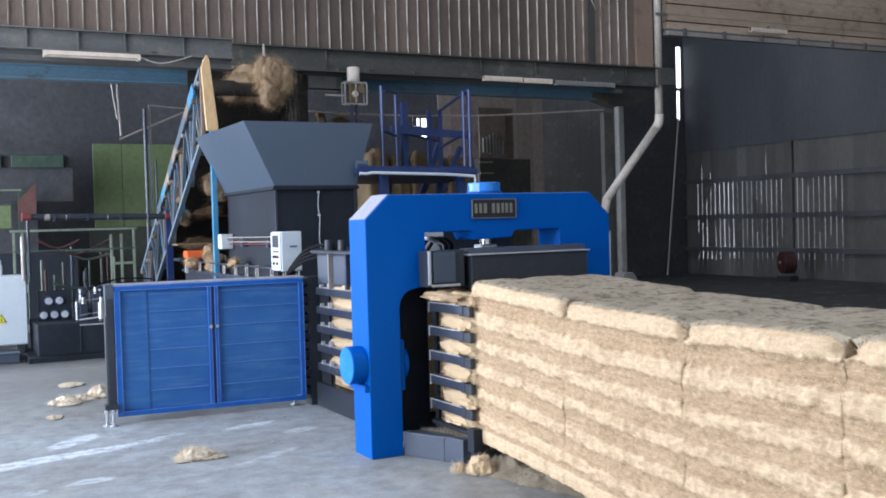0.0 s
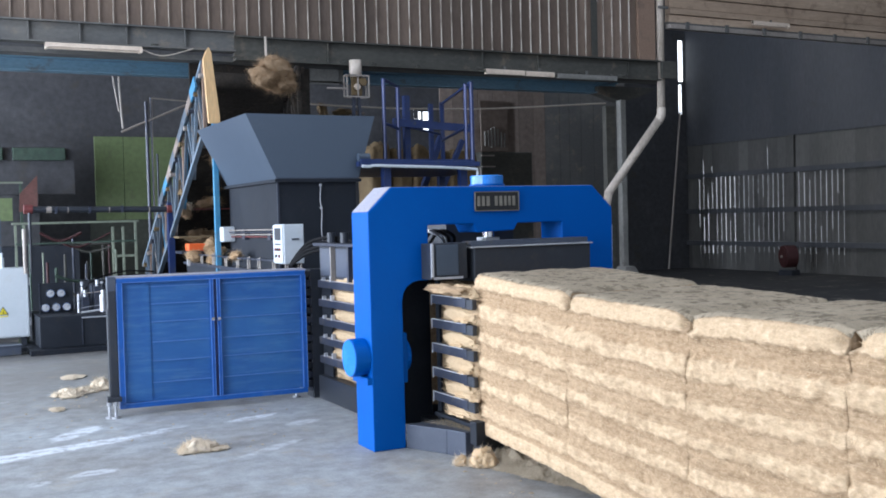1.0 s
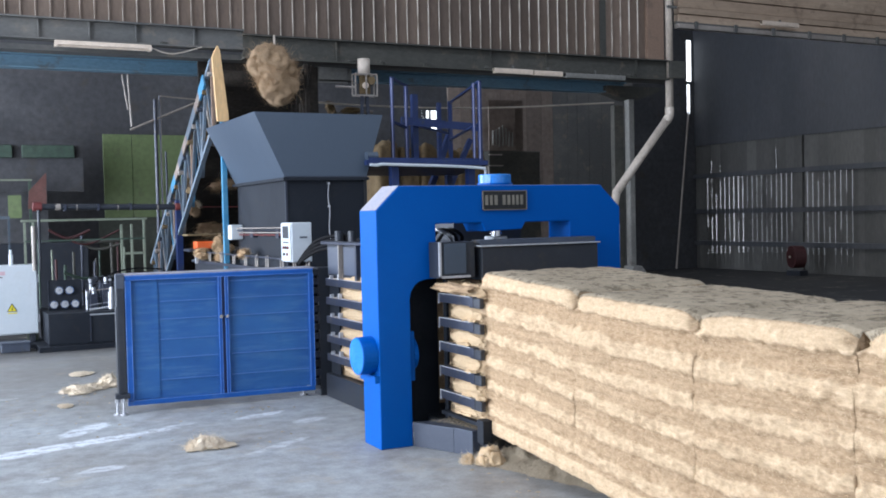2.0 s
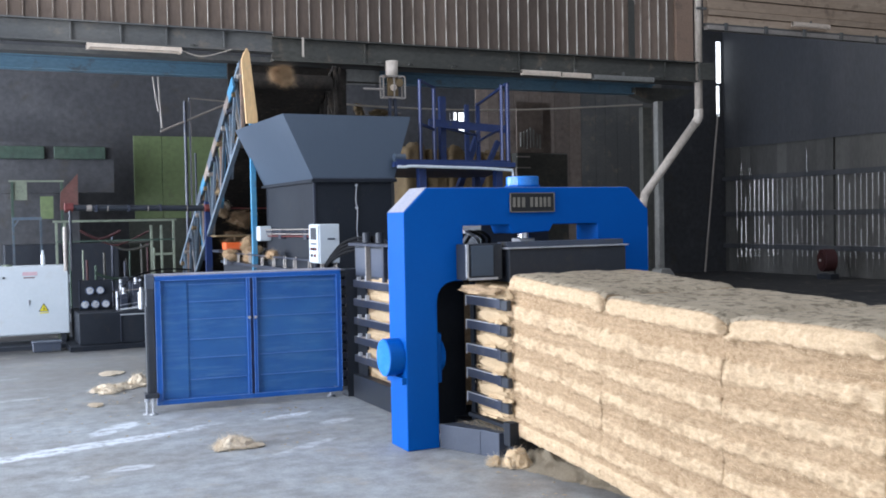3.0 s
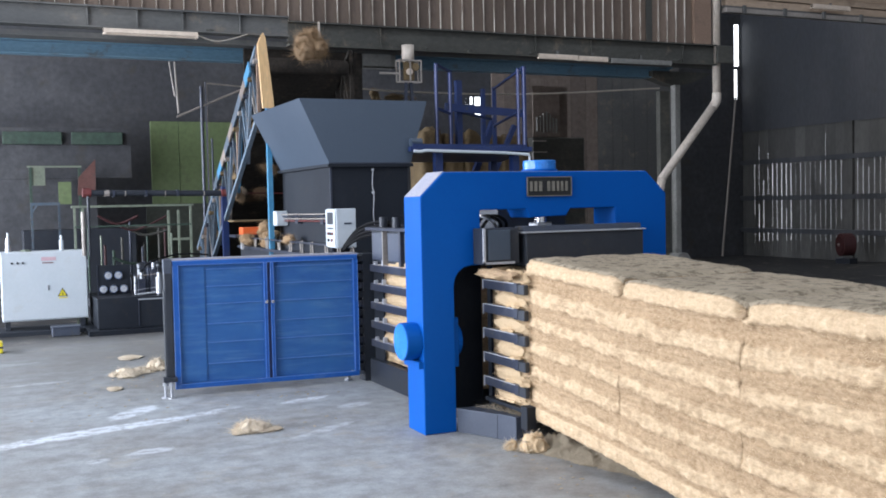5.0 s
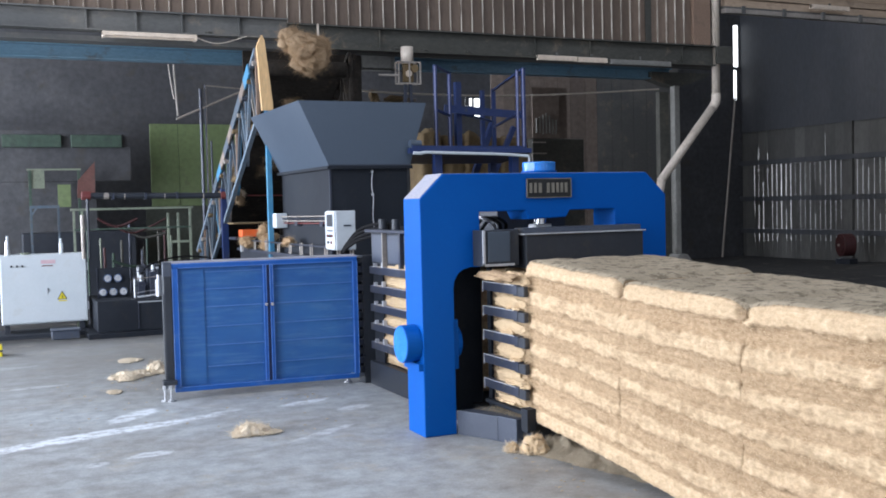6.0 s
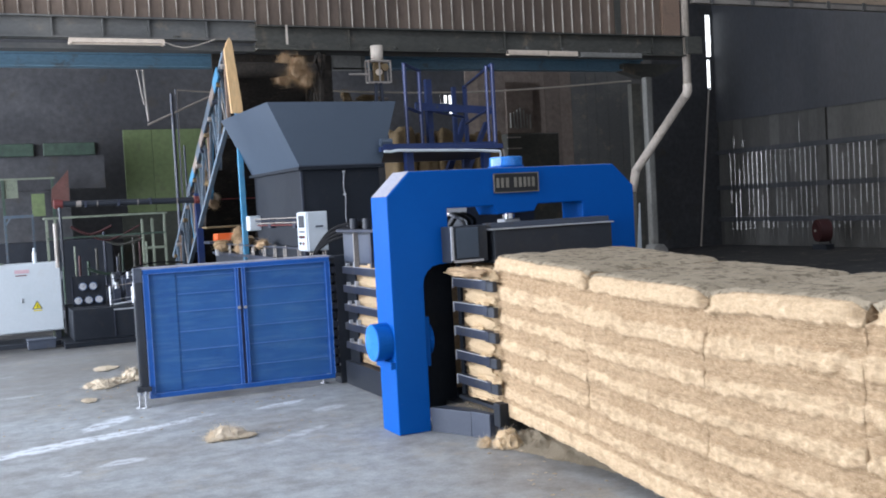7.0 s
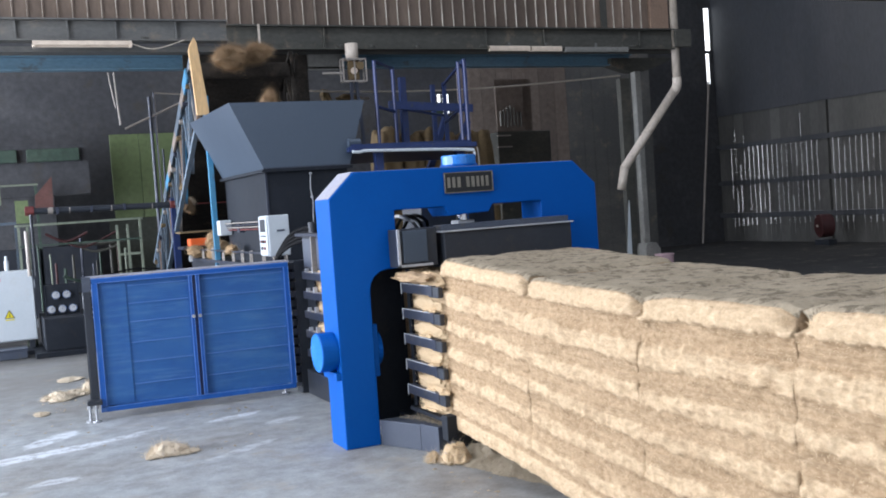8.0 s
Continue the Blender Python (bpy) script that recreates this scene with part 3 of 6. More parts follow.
def header_wall():
    # cladding over the machine bay, sheet by sheet
    wall = thing("wall_header", (0, 12.5, 3.86), "weathered brown ribbed metal cladding above a beam", "wall", kind="structure")
    backing = structure("wall_header_backing", box(-7.0, 10.5, 12.52, 12.6, 3.81, 8.0), POSTBROWN, "brown backing behind the cladding", "wall")
    pitch, x = 0.16, -6.965
    rng = random.Random(4)
    count = 0
    while x < 10.1:
        n = 5
        x1 = min(x + n * pitch, 10.16)
        bm = bmesh.new()
        prof = [(x, 12.50)]
        k = 0
        while x + (k + 1) * pitch <= x1 + 0.001:
            a = x + k * pitch
            prof += [(a + 0.02, 12.50), (a + 0.024, 12.474), (a + 0.036, 12.474), (a + 0.042, 12.50)]
            k += 1
        prof.append((x1, 12.50))
        dy = rng.uniform(-0.004, 0.004)
        lo = [bm.verts.new((px, py + dy, (3.86 if x1 < 4.0 else 3.81) + rng.uniform(0, 0.004))) for px, py in prof]
        hi = [bm.verts.new((px, py + dy, 7.98)) for px, py in prof]
        for i in range(len(prof) - 1):
            f = bm.faces.new((lo[i], lo[i + 1], hi[i + 1], hi[i]))
            # pale on the left flank alone: light from the left put into the colour
            f.material_index = 1 if i % 4 == 1 else 0
        part("cladding_sheet", bm, [RUST, RIB], wall)
        x, count = x1, count + 1
    # the missing rib's recess is a flat strip, its shade given as dark colour
    part("dark_slot", box(9.3, 9.41, 12.462, 12.47, 3.82, 5.1), GRIMYBEAM, wall, "dark strip standing for the shaded recess where a rib is missing")
    part("loose_wire", rod(curve_points([(9.36, 12.45, 5.3), (9.3, 12.44, 4.9), (9.42, 12.45, 4.62)], 5), 0.01, 6), RIB, wall)
    structure("header_post", box(10.17, 10.48, 12.45, 12.6, 3.805, 8.0), POSTBROWN, "brown painted steel post beside the cladding", "post")
    # the beam below, dusty, with stiffeners
    beam = structure("header_beam", i_beam_x(-7.0, 3.9, 12.42, 3.6, 3.85, 0.2), BEAM, "dusty dark steel beam along the bay", "beam")
    for sx in (0.1, 1.55, 2.1, 2.62, 3.3):
        part("stiffener", box(sx - 0.007, sx + 0.007, 12.36, 12.40, 3.618, 3.832), BEAM, beam)
    beam = structure("header_beam", i_beam_x(3.9, 10.48, 12.42, 3.5, 3.8, 0.2), GRIMYBEAM, "dusty dark steel beam set lower along the bay", "beam")
    for sx in (5.12, 7.4, 8.3, 9.9):
        part("stiffener", box(sx - 0.007, sx + 0.007, 12.37, 12.40, 3.518, 3.782), GRIMYBEAM, beam)
    part("end_cover", box(10.48, 10.76, 12.3, 12.35, 3.53, 3.79), GRIMYBEAM, beam, bevel=0.006)
    part("paint_mark", box(4.26, 4.285, 12.31, 12.32, 3.56, 3.8), PIPE, beam)
    rng = random.Random(15)
    for k in range(14):
        # clods of dust and fibre on the lower flange and the top edge
        x = rng.uniform(2.8, 9.8)
        bm = bmesh.new()
        lump(bm, (x, 12.345, (3.535 if x > 3.9 else 3.63)), (rng.uniform(0.03, 0.1), 0.02, rng.uniform(0.012, 0.03)), k * 3.0, 2, 0.9)
        part("dust_clod", bm, GRIMYBEAM, beam)
    structure("beam_soffit", box(-7.0, 10.7, 12.5, 12.75, 3.5, 3.56), BEAM, "dark timber soffit behind the beam", "beam")
    structure("blue_beam", i_beam_x(-7.0, 10.3, 13.25, 3.395, 3.565, 0.18), DULLBLUE, "dusty blue steel crane beam", "beam")
    # column with its corbel and plinth
    col = thing("column", (10.4, 13.15, 0), "grey concrete column on a wider plinth", "column", kind="structure")
    part("shaft", box(10.28, 10.385, 13.08, 13.2, 0.62, 3.29), CONCRETE_COL, col, bevel=0.012)
    part("side_post", box(10.1, 10.27, 13.22, 13.32, 0.0, 3.2), GRIMYBEAM, col, "rusty brown steel post against the column")
    part("plinth", prism_y([(10.22, 0), (10.5, 0), (10.5, 0.56), (10.42, 0.66), (10.25, 0.66), (10.22, 0.58)], 12.98, 13.3), CONCRETE_COL, col, bevel=0.01)
    part("corbel", prism_y([(9.9, 3.39), (10.2, 3.3), (10.26, 3.285), (10.45, 3.285), (10.65, 3.34), (10.9, 3.43), (11.05, 3.5), (9.9, 3.5)], 13.13, 13.34), GRIMYBEAM, col)
    # downpipe
    pipe = thing("downpipe", (10.58, 12.36, 8.0), "pale grey plastic downpipe bent towards the bay", "pipe", kind="structure")
    part("upper_pipe", rod([(10.59, 12.46, 8.0), (10.58, 12.46, 3.06)], 0.06, 14), PIPE, pipe, smooth=True)
    part("elbow", rod(curve_points([(10.58, 12.46, 3.1), (10.57, 12.46, 2.98), (10.5, 12.46, 2.88)], 4), 0.068, 14), PIPE, pipe, smooth=True)
    part("slanting_pipe", rod([(10.52, 12.46, 2.91), (9.54, 12.46, 1.8)], 0.064, 14), PIPE, pipe, smooth=True)
    part("pipe_end", rod([(9.555, 12.46, 1.83), (9.475, 12.46, 1.5)], 0.062, 14), PIPE, pipe, smooth=True)
    part("clip", box(10.49, 10.68, 12.37, 12.39, 4.6, 4.64), BEAM, pipe)
    # a white plastic strip stands under the pipe's mouth, a faded bucket by the plinth
    strip = thing("plastic_strip", (9.55, 12.46, 0), "narrow white plastic strip propped below the downpipe", "strip")
    part("film", prism_y([(9.47, 0.0), (9.6, 0.0), (9.59, 0.6), (9.597, 1.33), (9.588, 1.34), (9.545, 0.9), (9.515, 0.6)], 12.45, 12.462), WHITE, strip)
    pail = thing("bucket", (10.45, 12.8, 0), "faded pink plastic bucket beside the column plinth", "bucket")
    part("pail", rod([(10.42, 12.8, 0.0), (10.42, 12.8, 0.47)], 0.11, 18, None, 0.14), PINK, pail)
    part("rim", rod([(10.42, 12.8, 0.47), (10.42, 12.8, 0.49)], 0.148, 18), PINK, pail)
    # higher header over the bay beyond
    head = thing("wall_header_east", (10.8, 12.45, 4.3), "brown boarded header with a pale sliding door rail", "wall", kind="structure")
    z = 4.42
    for i, h in enumerate((0.13, 0.1, 0.17, 0.24, 0.3, 0.4, 0.6, 0.7, 0.9)):
        part("board", box(10.76, 18.5, 12.45 - 0.03 * (i % 2), 12.55, z, z + h - 0.012), BOARD, head)
        z += h
    part("door_rail", box(10.7, 18.5, 12.36, 12.48, 4.31, 4.38), RAILPALE, head, bevel=0.006)
    part("rail_channel", box(10.7, 18.5, 12.42, 12.55, 4.38, 4.42), BEAM, head)
    for k in range(9):
        part("rail_bracket", box(11.0 + k * 0.8, 11.06 + k * 0.8, 12.33, 12.36, 4.3, 4.42), BEAM, head)
    tube_fixture(12.36, 13.15, 12.33, 4.47, False)


def tube_fixture(x0, x1, y, z, wired, wide=0.05, paint=None):
    paint = paint or CREAM
    f = thing("tube_light", ((x0 + x1) / 2, y, z), "unlit cream fluorescent batten light under a beam", "light", group="tube lights")
    part("batten", box(x0, x1, y - wide / 2, y + wide / 2, z + 0.004, z + 0.055), paint, f, bevel=0.006)
    part("tube", rod([(x0 + 0.03, y - 0.01, z - 0.004), (x1 - 0.03, y - 0.01, z - 0.004)], 0.013), paint, f)
    for xe in (x0, x1 - 0.03):
        part("end_cap", box(xe, xe + 0.03, y - wide / 2 - 0.004, y + wide / 2 + 0.004, z - 0.014, z + 0.05), paint, f)
    part("hanger", box((x0 + x1) / 2 - 0.015, (x0 + x1) / 2 + 0.015, y - 0.01, y + 0.01, z + 0.05, 3.58 if z < 4 else z + 0.09), BEAM, f)
    if wired:
        part("wire", rod(curve_points([(x1, y, z + 0.03), (x1 + 0.25, y, z - 0.03), (x1 + 0.6, y, z + 0.07)], 6), 0.006, 6), PIPE, f)
    return f


def bay_walls():
    # east wall: sheets with slim daylight gaps, girts across
    wall = thing("wall_east", (18.5, 14, 0), "weathered grey sheet wall with thin daylight gaps", "wall", kind="structure")
    rng = random.Random(9)
    part("plain_sheet", box(18.5, 18.51, 12.6, 15.6, 0.0, 3.2), WALLSHEET, wall)
    for z0, z1, odds in ((0.0, 0.66, 0.75), (0.66, 1.48, 0.97), (1.48, 2.4, 0.95)):
        y = 15.6
        while y < 20.99:
            gap = rng.uniform(0.006, 0.009) if rng.random() < odds and 15.6 < y < 20.5 else 0.0
            part("sheet", box(18.5, 18.504, y, min(y + 0.16 - gap, 21.0), z0, z1), WALLSHEET, wall)
            if gap:
                # offcuts nailed behind some of the gaps
                short = rng.uniform(0.0, 0.5) if rng.random() < 0.5 else 0.04
                if z0 == 0.0:
                    part("patch", box(18.505, 18.509, y + 0.1, min(y + 0.19, 21.0), 0.0, rng.uniform(0.15, 0.4)), WALLSHEET, wall)
                elif rng.random() < 0.25:
                    part("patch", box(18.505, 18.509, y + 0.1, min(y + 0.19, 21.0), z1 - short, z1), WALLSHEET, wall)
                elif short > 0.3:
                    part("patch", box(18.505, 18.509, y + 0.1, min(y + 0.19, 21.0), z0, z0 + short), WALLSHEET, wall)
            y += 0.16
    y = 15.6
    while y < 20.99:
        gap = 0.007 if rng.random() < 0.25 and y < 20.4 else 0.0
        part("sheet", box(18.5, 18.504, y, min(y + 0.32 - gap, 21.0), 2.4, 3.2), WALLSHEET, wall)
        if gap:
            part("patch", box(18.505, 18.509, y + 0.27, min(y + 0.35, 21.0), 2.4 + rng.uniform(0.15, 0.6), 3.2), WALLSHEET, wall)
        y += 0.32
    part("wall_post", box(18.43, 18.49, 17.28, 17.52, 0.0, 3.2), WALLSHEET, wall)
    part("upper_sheet", box(18.46, 18.5, 12.6, 21.0, 3.2, 8.0), UPPERSHEET, wall)
    for z in (0.66, 1.48, 2.4):
        part("girt", box(18.4, 18.5, 12.6, 21.0, z - 0.06, z + 0.06), UPPERSHEET, wall)
    part("south_sheet", box(18.5, 18.6, -8.2, 12.6, 0, 8.0), DARKWALL, wall)
    pole = thing("leaning_pole", (17.72, 20.9, 0), "thin pale metal pole leaning in the corner", "pole")
    part("shaft", rod([(17.72, 20.9, 0.0), (18.24, 20.95, 4.1)], 0.026, 8), RAILPALE, pole)
    red = thing("hose_reel", (17.75, 16.78, 0), "dim red round hose reel by the far wall", "hose reel")
    part("drum", rod([(17.6, 16.85, 0.42), (17.85, 16.75, 0.42)], 0.25, 24), DIMRED, red, bevel=0.012)
    part("spool_face", rod([(17.585, 16.856, 0.42), (17.6, 16.85, 0.42)], 0.2, 24), DIMRED, red)
    part("hub", rod([(17.56, 16.87, 0.42), (17.59, 16.855, 0.42)], 0.03, 12), RAILPALE, red)
    part("stand", box(17.62, 17.85, 16.6, 17.0, 0, 0.12), BLACK, red)


# ---------------- the baler ----------------
BAR_TOPS = (1.008, 0.848, 0.688, 0.527, 0.367)


def bolt(p, axis, r=0.016, h=0.014, parent=None, mat=None):
    a = Vector(p)
    part("bolt", rod([a, a + Vector(axis) * h], r, 6), mat or CHANNEL, parent)


def portal_frame(baler):
    outline = [(2.96, 0), (3.19, 0), (3.19, 0.97), (3.2, 1.02), (3.225, 1.06), (3.265, 1.088), (3.32, 1.1), (3.39, 1.1), (3.39, 1.466), (3.74, 1.466), (3.77, 1.405),
               (4.06, 1.415), (4.09, 1.463), (4.46, 1.463), (4.46, 1.1), (4.54, 1.1), (4.595, 1.088), (4.635, 1.06), (4.66, 1.02), (4.67, 0.97), (4.67, 0), (4.9, 0),
               (4.9, 1.56), (4.73, 1.72), (3.13, 1.72), (2.96, 1.56)]
    part("portal_frame", prism_y(outline, 6.18, 6.46), BLUE, baler, "bright blue painted steel portal frame", bevel=0.007)
    # thin pale grey film over the left chamfer and the top
    dust = prism_y([(2.962, 1.5625), (3.128, 1.7215), (3.127, 1.7235), (2.96, 1.5645)], 6.19, 6.45)
    prism_y([(3.14, 1.7205), (4.72, 1.7205), (4.72, 1.7225), (3.14, 1.7225)], 6.19, 6.45, dust)
    part("pale_film", dust, PALEFILM, baler, "thin pale film on the frame's chamfer and top")
    # hydraulic cylinder on the beam
    part("cylinder_cap", rod([(3.93, 6.32, 1.72), (3.93, 6.32, 1.8)], 0.115, 32), BLUE_TOP, baler, bevel=0.006)
    part("cylinder_collar", rod([(3.93, 6.32, 1.72), (3.93, 6.32, 1.738)], 0.125, 32), BLUE, baler)
    part("cylinder_rod", rod([(3.93, 6.32, 1.3), (3.93, 6.32, 1.42)], 0.042, 20), CHROME, baler)
    part("rod_clevis", box(3.87, 3.99, 6.26, 6.38, 1.34, 1.37), SILVER, baler, bevel=0.006)
    # side squeeze cylinders
    for sx, x0, x1 in ((-1, 2.96, 2.855), (1, 4.9, 5.005)):
        c = part("side_cylinder", rod([(x0, 6.31, 0.61), (x1, 6.31, 0.61)], 0.124, 32), BLUE, baler, bevel=0.006)
        part("end_plate", box(min(x0, x1 * 0.3 + x0 * 0.7), max(x0, x1 * 0.3 + x0 * 0.7), 6.185, 6.44, 0.44, 0.485), BLUE, c)
        part("rim", rod([(x1, 6.31, 0.61), (x1 + 0.003 * sx, 6.31, 0.61)], 0.119, 32), BLUE_TOP, c)
    for x0, x1, xr in ((3.19, 3.225, 3.255), (4.67, 4.635, 4.605)):
        c = part("inner_flange", box(min(x0, x1), max(x0, x1), 6.2, 6.44, 0.43, 0.76), BLUE, baler, bevel=0.006)
        part("gland", rod([(x1, 6.31, 0.6), (xr, 6.31, 0.6)], 0.11, 24), BLUE, c)
    # name plate; the maker's lettering is shown as plain bars
    plate = part("name_plate", box(3.75, 4.09, 6.166, 6.18, 1.555, 1.678), SIGNBLACK, baler, "black name plate with gold bars", bevel=0.003)
    rim = box(3.744, 4.096, 6.163, 6.172, 1.55, 1.5555)
    box(3.744, 4.096, 6.163, 6.172, 1.6775, 1.683, rim)
    box(3.744, 3.7505, 6.163, 6.172, 1.55, 1.683, rim)
    box(4.0895, 4.096, 6.163, 6.172, 1.55, 1.683, rim)
    part("plate_rim", rim, SIGNGOLD, plate)
    x = 3.765
    for i, w in enumerate((0.026, 0.028, 0.032, 0.0, 0.028, 0.03, 0.024, 0.026, 0.028)):
        if w:
            part("letter_bar", box(x, x + w * 0.72, 6.159, 6.166, 1.585, 1.652), SIGNGOLD, plate)
        x += (w or 0.018) + 0.008
    for z in (0.2, 0.95):
        for x in (2.99, 3.16):
            bolt((x, 6.18, z), (0, -1, 0), 0.009, 0.004, baler, BLUE)


def channel_bar(baler, x, z, y0, y1, h=0.06, out=-1):
    """A steel channel along y with its open side inwards."""
    xo = x + out * 0.045
    prof = [(x, z - h), (xo, z - h), (xo, z), (x, z), (x, z - 0.012), (xo - out * 0.012, z - 0.012), (xo - out * 0.012, z - h + 0.012), (x, z - h + 0.012)]
    c = part("side_bar", prism_y(prof, y0, y1), CHANNEL, baler, bevel=0.003)
    return c


def chamber(baler):
    # side bars run the length of the chamber and on past the portal, on both sides
    for side, x in ((-1, 3.43), (1, 4.43)):
        for z in BAR_TOPS:
            channel_bar(baler, x, z, 6.5, 8.3, out=side)
            c = channel_bar(baler, x, z, 5.68, 6.15, out=side)
            part("bar_tip", box(min(x + side * 0.005, x + side * 0.04), max(x + side * 0.005, x + side * 0.04), 5.6, 5.74, z - 0.07, z - 0.006), BLACK, c, bevel=0.006)
            if side < 0:
                # highlights on the bar's end and top edge, made as bright strips
                part("bar_highlight", box(x - 0.0475, x - 0.0455, 6.138, 6.15, z - 0.07, z), EDGE, c)
                part("bar_highlight", box(x - 0.047, x - 0.0455, 5.72, 6.15, z - 0.004, z + 0.001), EDGE, c)
                part("bracket", box(x - 0.05, x - 0.02, 7.98, 8.005, z, z + 0.045), EDGE, baler)
                part("bracket_foot", box(x - 0.05, x - 0.02, 8.005, 8.1, z, z + 0.01), RAILPALE, baler)
                part("bracket", box(x - 0.05, x - 0.02, 8.17, 8.19, z, z + 0.03), EDGE, baler)
                part("bar_dust", box(x - 0.043, x - 0.004, 6.55, 8.25, z, z + 0.003), PALEFILM, c, "pale dust along the bar")
        xs = sorted((x - side * 0.03, x - side * 0.012))
        part("bar_post", box(xs[0], xs[1], 6.152, 6.2, 0.16, 1.09), FEEDBLACK, baler)
        xs = sorted((x, x + side * 0.06))
        part("sill", box(xs[0], xs[1], 6.46, 8.3, 0.0, 0.2), BLACK, baler, bevel=0.006)
        # closing plate behind the far ends of the bars, and the lowest bar before the portal
        xs = sorted((x - side * 0.005, x + side * 0.01))
        part("closing_plate", box(xs[0], xs[1], 8.08, 8.3, 0.2, 1.03), FEEDBLACK, baler)
        part("low_bar", box(xs[0] - 0.03, xs[1], 5.62, 6.15, 0.2, 0.226), FEEDBLACK, baler, bevel=0.005)
        xs = sorted((x - side * 0.09, x + side * 0.235))
        part("side_plate", box(xs[0], xs[1], 6.445, 6.475, 0.1, 1.09), FEEDBLACK, baler)
        # upper box along the chamber
        xs = sorted((x, x + side * 0.02))
        part("upper_wall", box(xs[0], xs[1], 6.47, 8.3, 1.03, 1.3), BLACK, baler)
        for k in range(5):
            y0 = 6.52 + k * 0.36
            xs = sorted((x + side * 0.02, x + side * 0.032))
            part("upper_panel", box(xs[0], xs[1], y0, y0 + 0.3, 1.05, 1.28), GREYPANEL, baler, bevel=0.003)
            xs = sorted((x, x + side * 0.06))
            part("upright", box(xs[0], xs[1], y0 - (0.02 if k in (1, 4) else 0.045), y0 - 0.005, 1.02, 1.3), RAILPALE if k in (1, 4) else CHANNEL, baler)
        xs = sorted((x - side * 0.02, x + side * 0.075))
        part("top_rail", box(xs[0], xs[1], 6.47, 8.32, 1.3, 1.325), CHANNEL, baler, bevel=0.004)
    part("chamber_floor", box(3.43, 4.43, 5.6, 12.2, 0.02, 0.14), BLACK, baler)
    part("chamber_top", box(3.43, 4.43, 6.47, 8.3, 1.22, 1.28), BLACK, baler)
    for y in (7.15, 7.85, 8.15):
        part("lifting_eye", rod([(3.46, y, 1.325), (3.46, y, 1.41)], 0.035, 12), BLACK, baler)
    # steel post at the back of the chamber, with its knuckles
    post = part("hinge_post", box(3.33, 3.46, 8.33, 8.48, 0.0, 1.1), BLACK, baler, bevel=0.006)
    part("hinge_backing", box(3.285, 3.33, 8.36, 8.46, 0.06, 1.08), FEEDBLACK, post)
    for k in range(13):
        z = 0.1 + k * 0.078
        part("knuckle", rod([(3.315, 8.36, z), (3.315, 8.36, z + 0.05)], 0.035, 10), CHANNEL if k % 2 else BLACK, post)
    # press plate over the outlet
    part("press_plate", box(3.64, 4.57, 6.0, 6.5, 1.085, 1.305), BLACK, baler, bevel=0.006)
    part("press_flange", box(3.62, 4.585, 5.985, 6.12, 1.307, 1.315), EDGE, baler, bevel=0.003)
    part("press_web", box(3.64, 4.57, 6.03, 6.16, 1.318, 1.352), GREYPANEL, baler)
    pb = part("guide_box", box(3.33, 3.6, 6.03, 6.17, 1.11, 1.345), BLACK, baler, bevel=0.004)
    part("guide_panel", box(3.365, 3.53, 6.018, 6.03, 1.135, 1.335), SLATE, pb, bevel=0.004)
    part("guide_edge", box(3.33, 3.345, 6.015, 6.03, 1.11, 1.345), EDGE, pb)
    part("guide_lip", box(3.33, 3.56, 6.015, 6.03, 1.11, 1.125), EDGE, pb)
    # invented dark block: fills the opening and keeps light off the portal's inner face
    part("shading_block", box(3.82, 4.4, 6.75, 7.1, 1.28, 1.56), BLACK, baler, bevel=0.006)
    for x in (3.95, 4.1, 4.25):
        part("block_port", rod([(x, 6.75, 1.42), (x, 6.715, 1.42)], 0.022, 10), CHANNEL, baler)
    # outlet table and its skirt
    part("skirt", prism_z([(3.19, 6.175), (3.33, 5.87), (3.46, 5.87), (3.46, 6.175)], 0.0, 0.16), SKIRT, baler, "scuffed grey steel skirt plate", bevel=0.004)
    part("skirt_side", prism_z([(3.33, 5.868), (3.375, 5.7), (3.46, 5.7), (3.46, 5.868)], 0.0, 0.165), SKIRT, baler, bevel=0.004)
    part("skirt_end", box(3.365, 3.43, 5.54, 5.62, 0.11, 0.255), FEEDBLACK, baler, bevel=0.004)
    rng = random.Random(29)
    sb = bmesh.new()
    spots = []
    for _ in range(900):
        u, y = rng.random() ** 1.5, rng.uniform(5.66, 6.12)
        x0 = 3.335 + (y - 5.87) * (-0.46 if y > 5.87 else -0.26) + 0.02
        spots.append(((3.46 - (3.46 - x0) * u * 0.8, y, 0.166), (0, 0, 1)))
    strands(sb, spots, rng, 0.03, 0.0011, 0.5)
    tagged(part("fibre_dust", sb, STRAND_TOP, baler, "pale fibre settled on the skirt"), kind="stuff")
    part("outlet_table", box(3.8, 4.3, 4.9, 5.6, 0.0, 0.1), BLACK, baler)
    # hoses over the chamber
    for k in range(4):
        z = 1.28 - 0.03 * k
        pts = [(3.36 + 0.02 * k, 8.95, 1.08), (3.34, 8.8, 1.16 - 0.01 * k), (3.4, 8.55, z + 0.04), (3.5, 8.25, z + 0.09), (3.56, 7.9, 1.33)]
        part("hose", rod(curve_points(pts, 6), 0.014, 8), RUBBER, baler)
    for k in range(3):
        pts = [(3.5 + 0.05 * k, 6.62, 1.3), (3.52 + 0.06 * k, 6.5, 1.42), (3.6 + 0.05 * k, 6.4, 1.38), (3.68 + 0.03 * k, 6.5, 1.3)]
        part("hose", rod(curve_points(pts, 6), 0.012, 8), RUBBER if k else SILVER, baler)


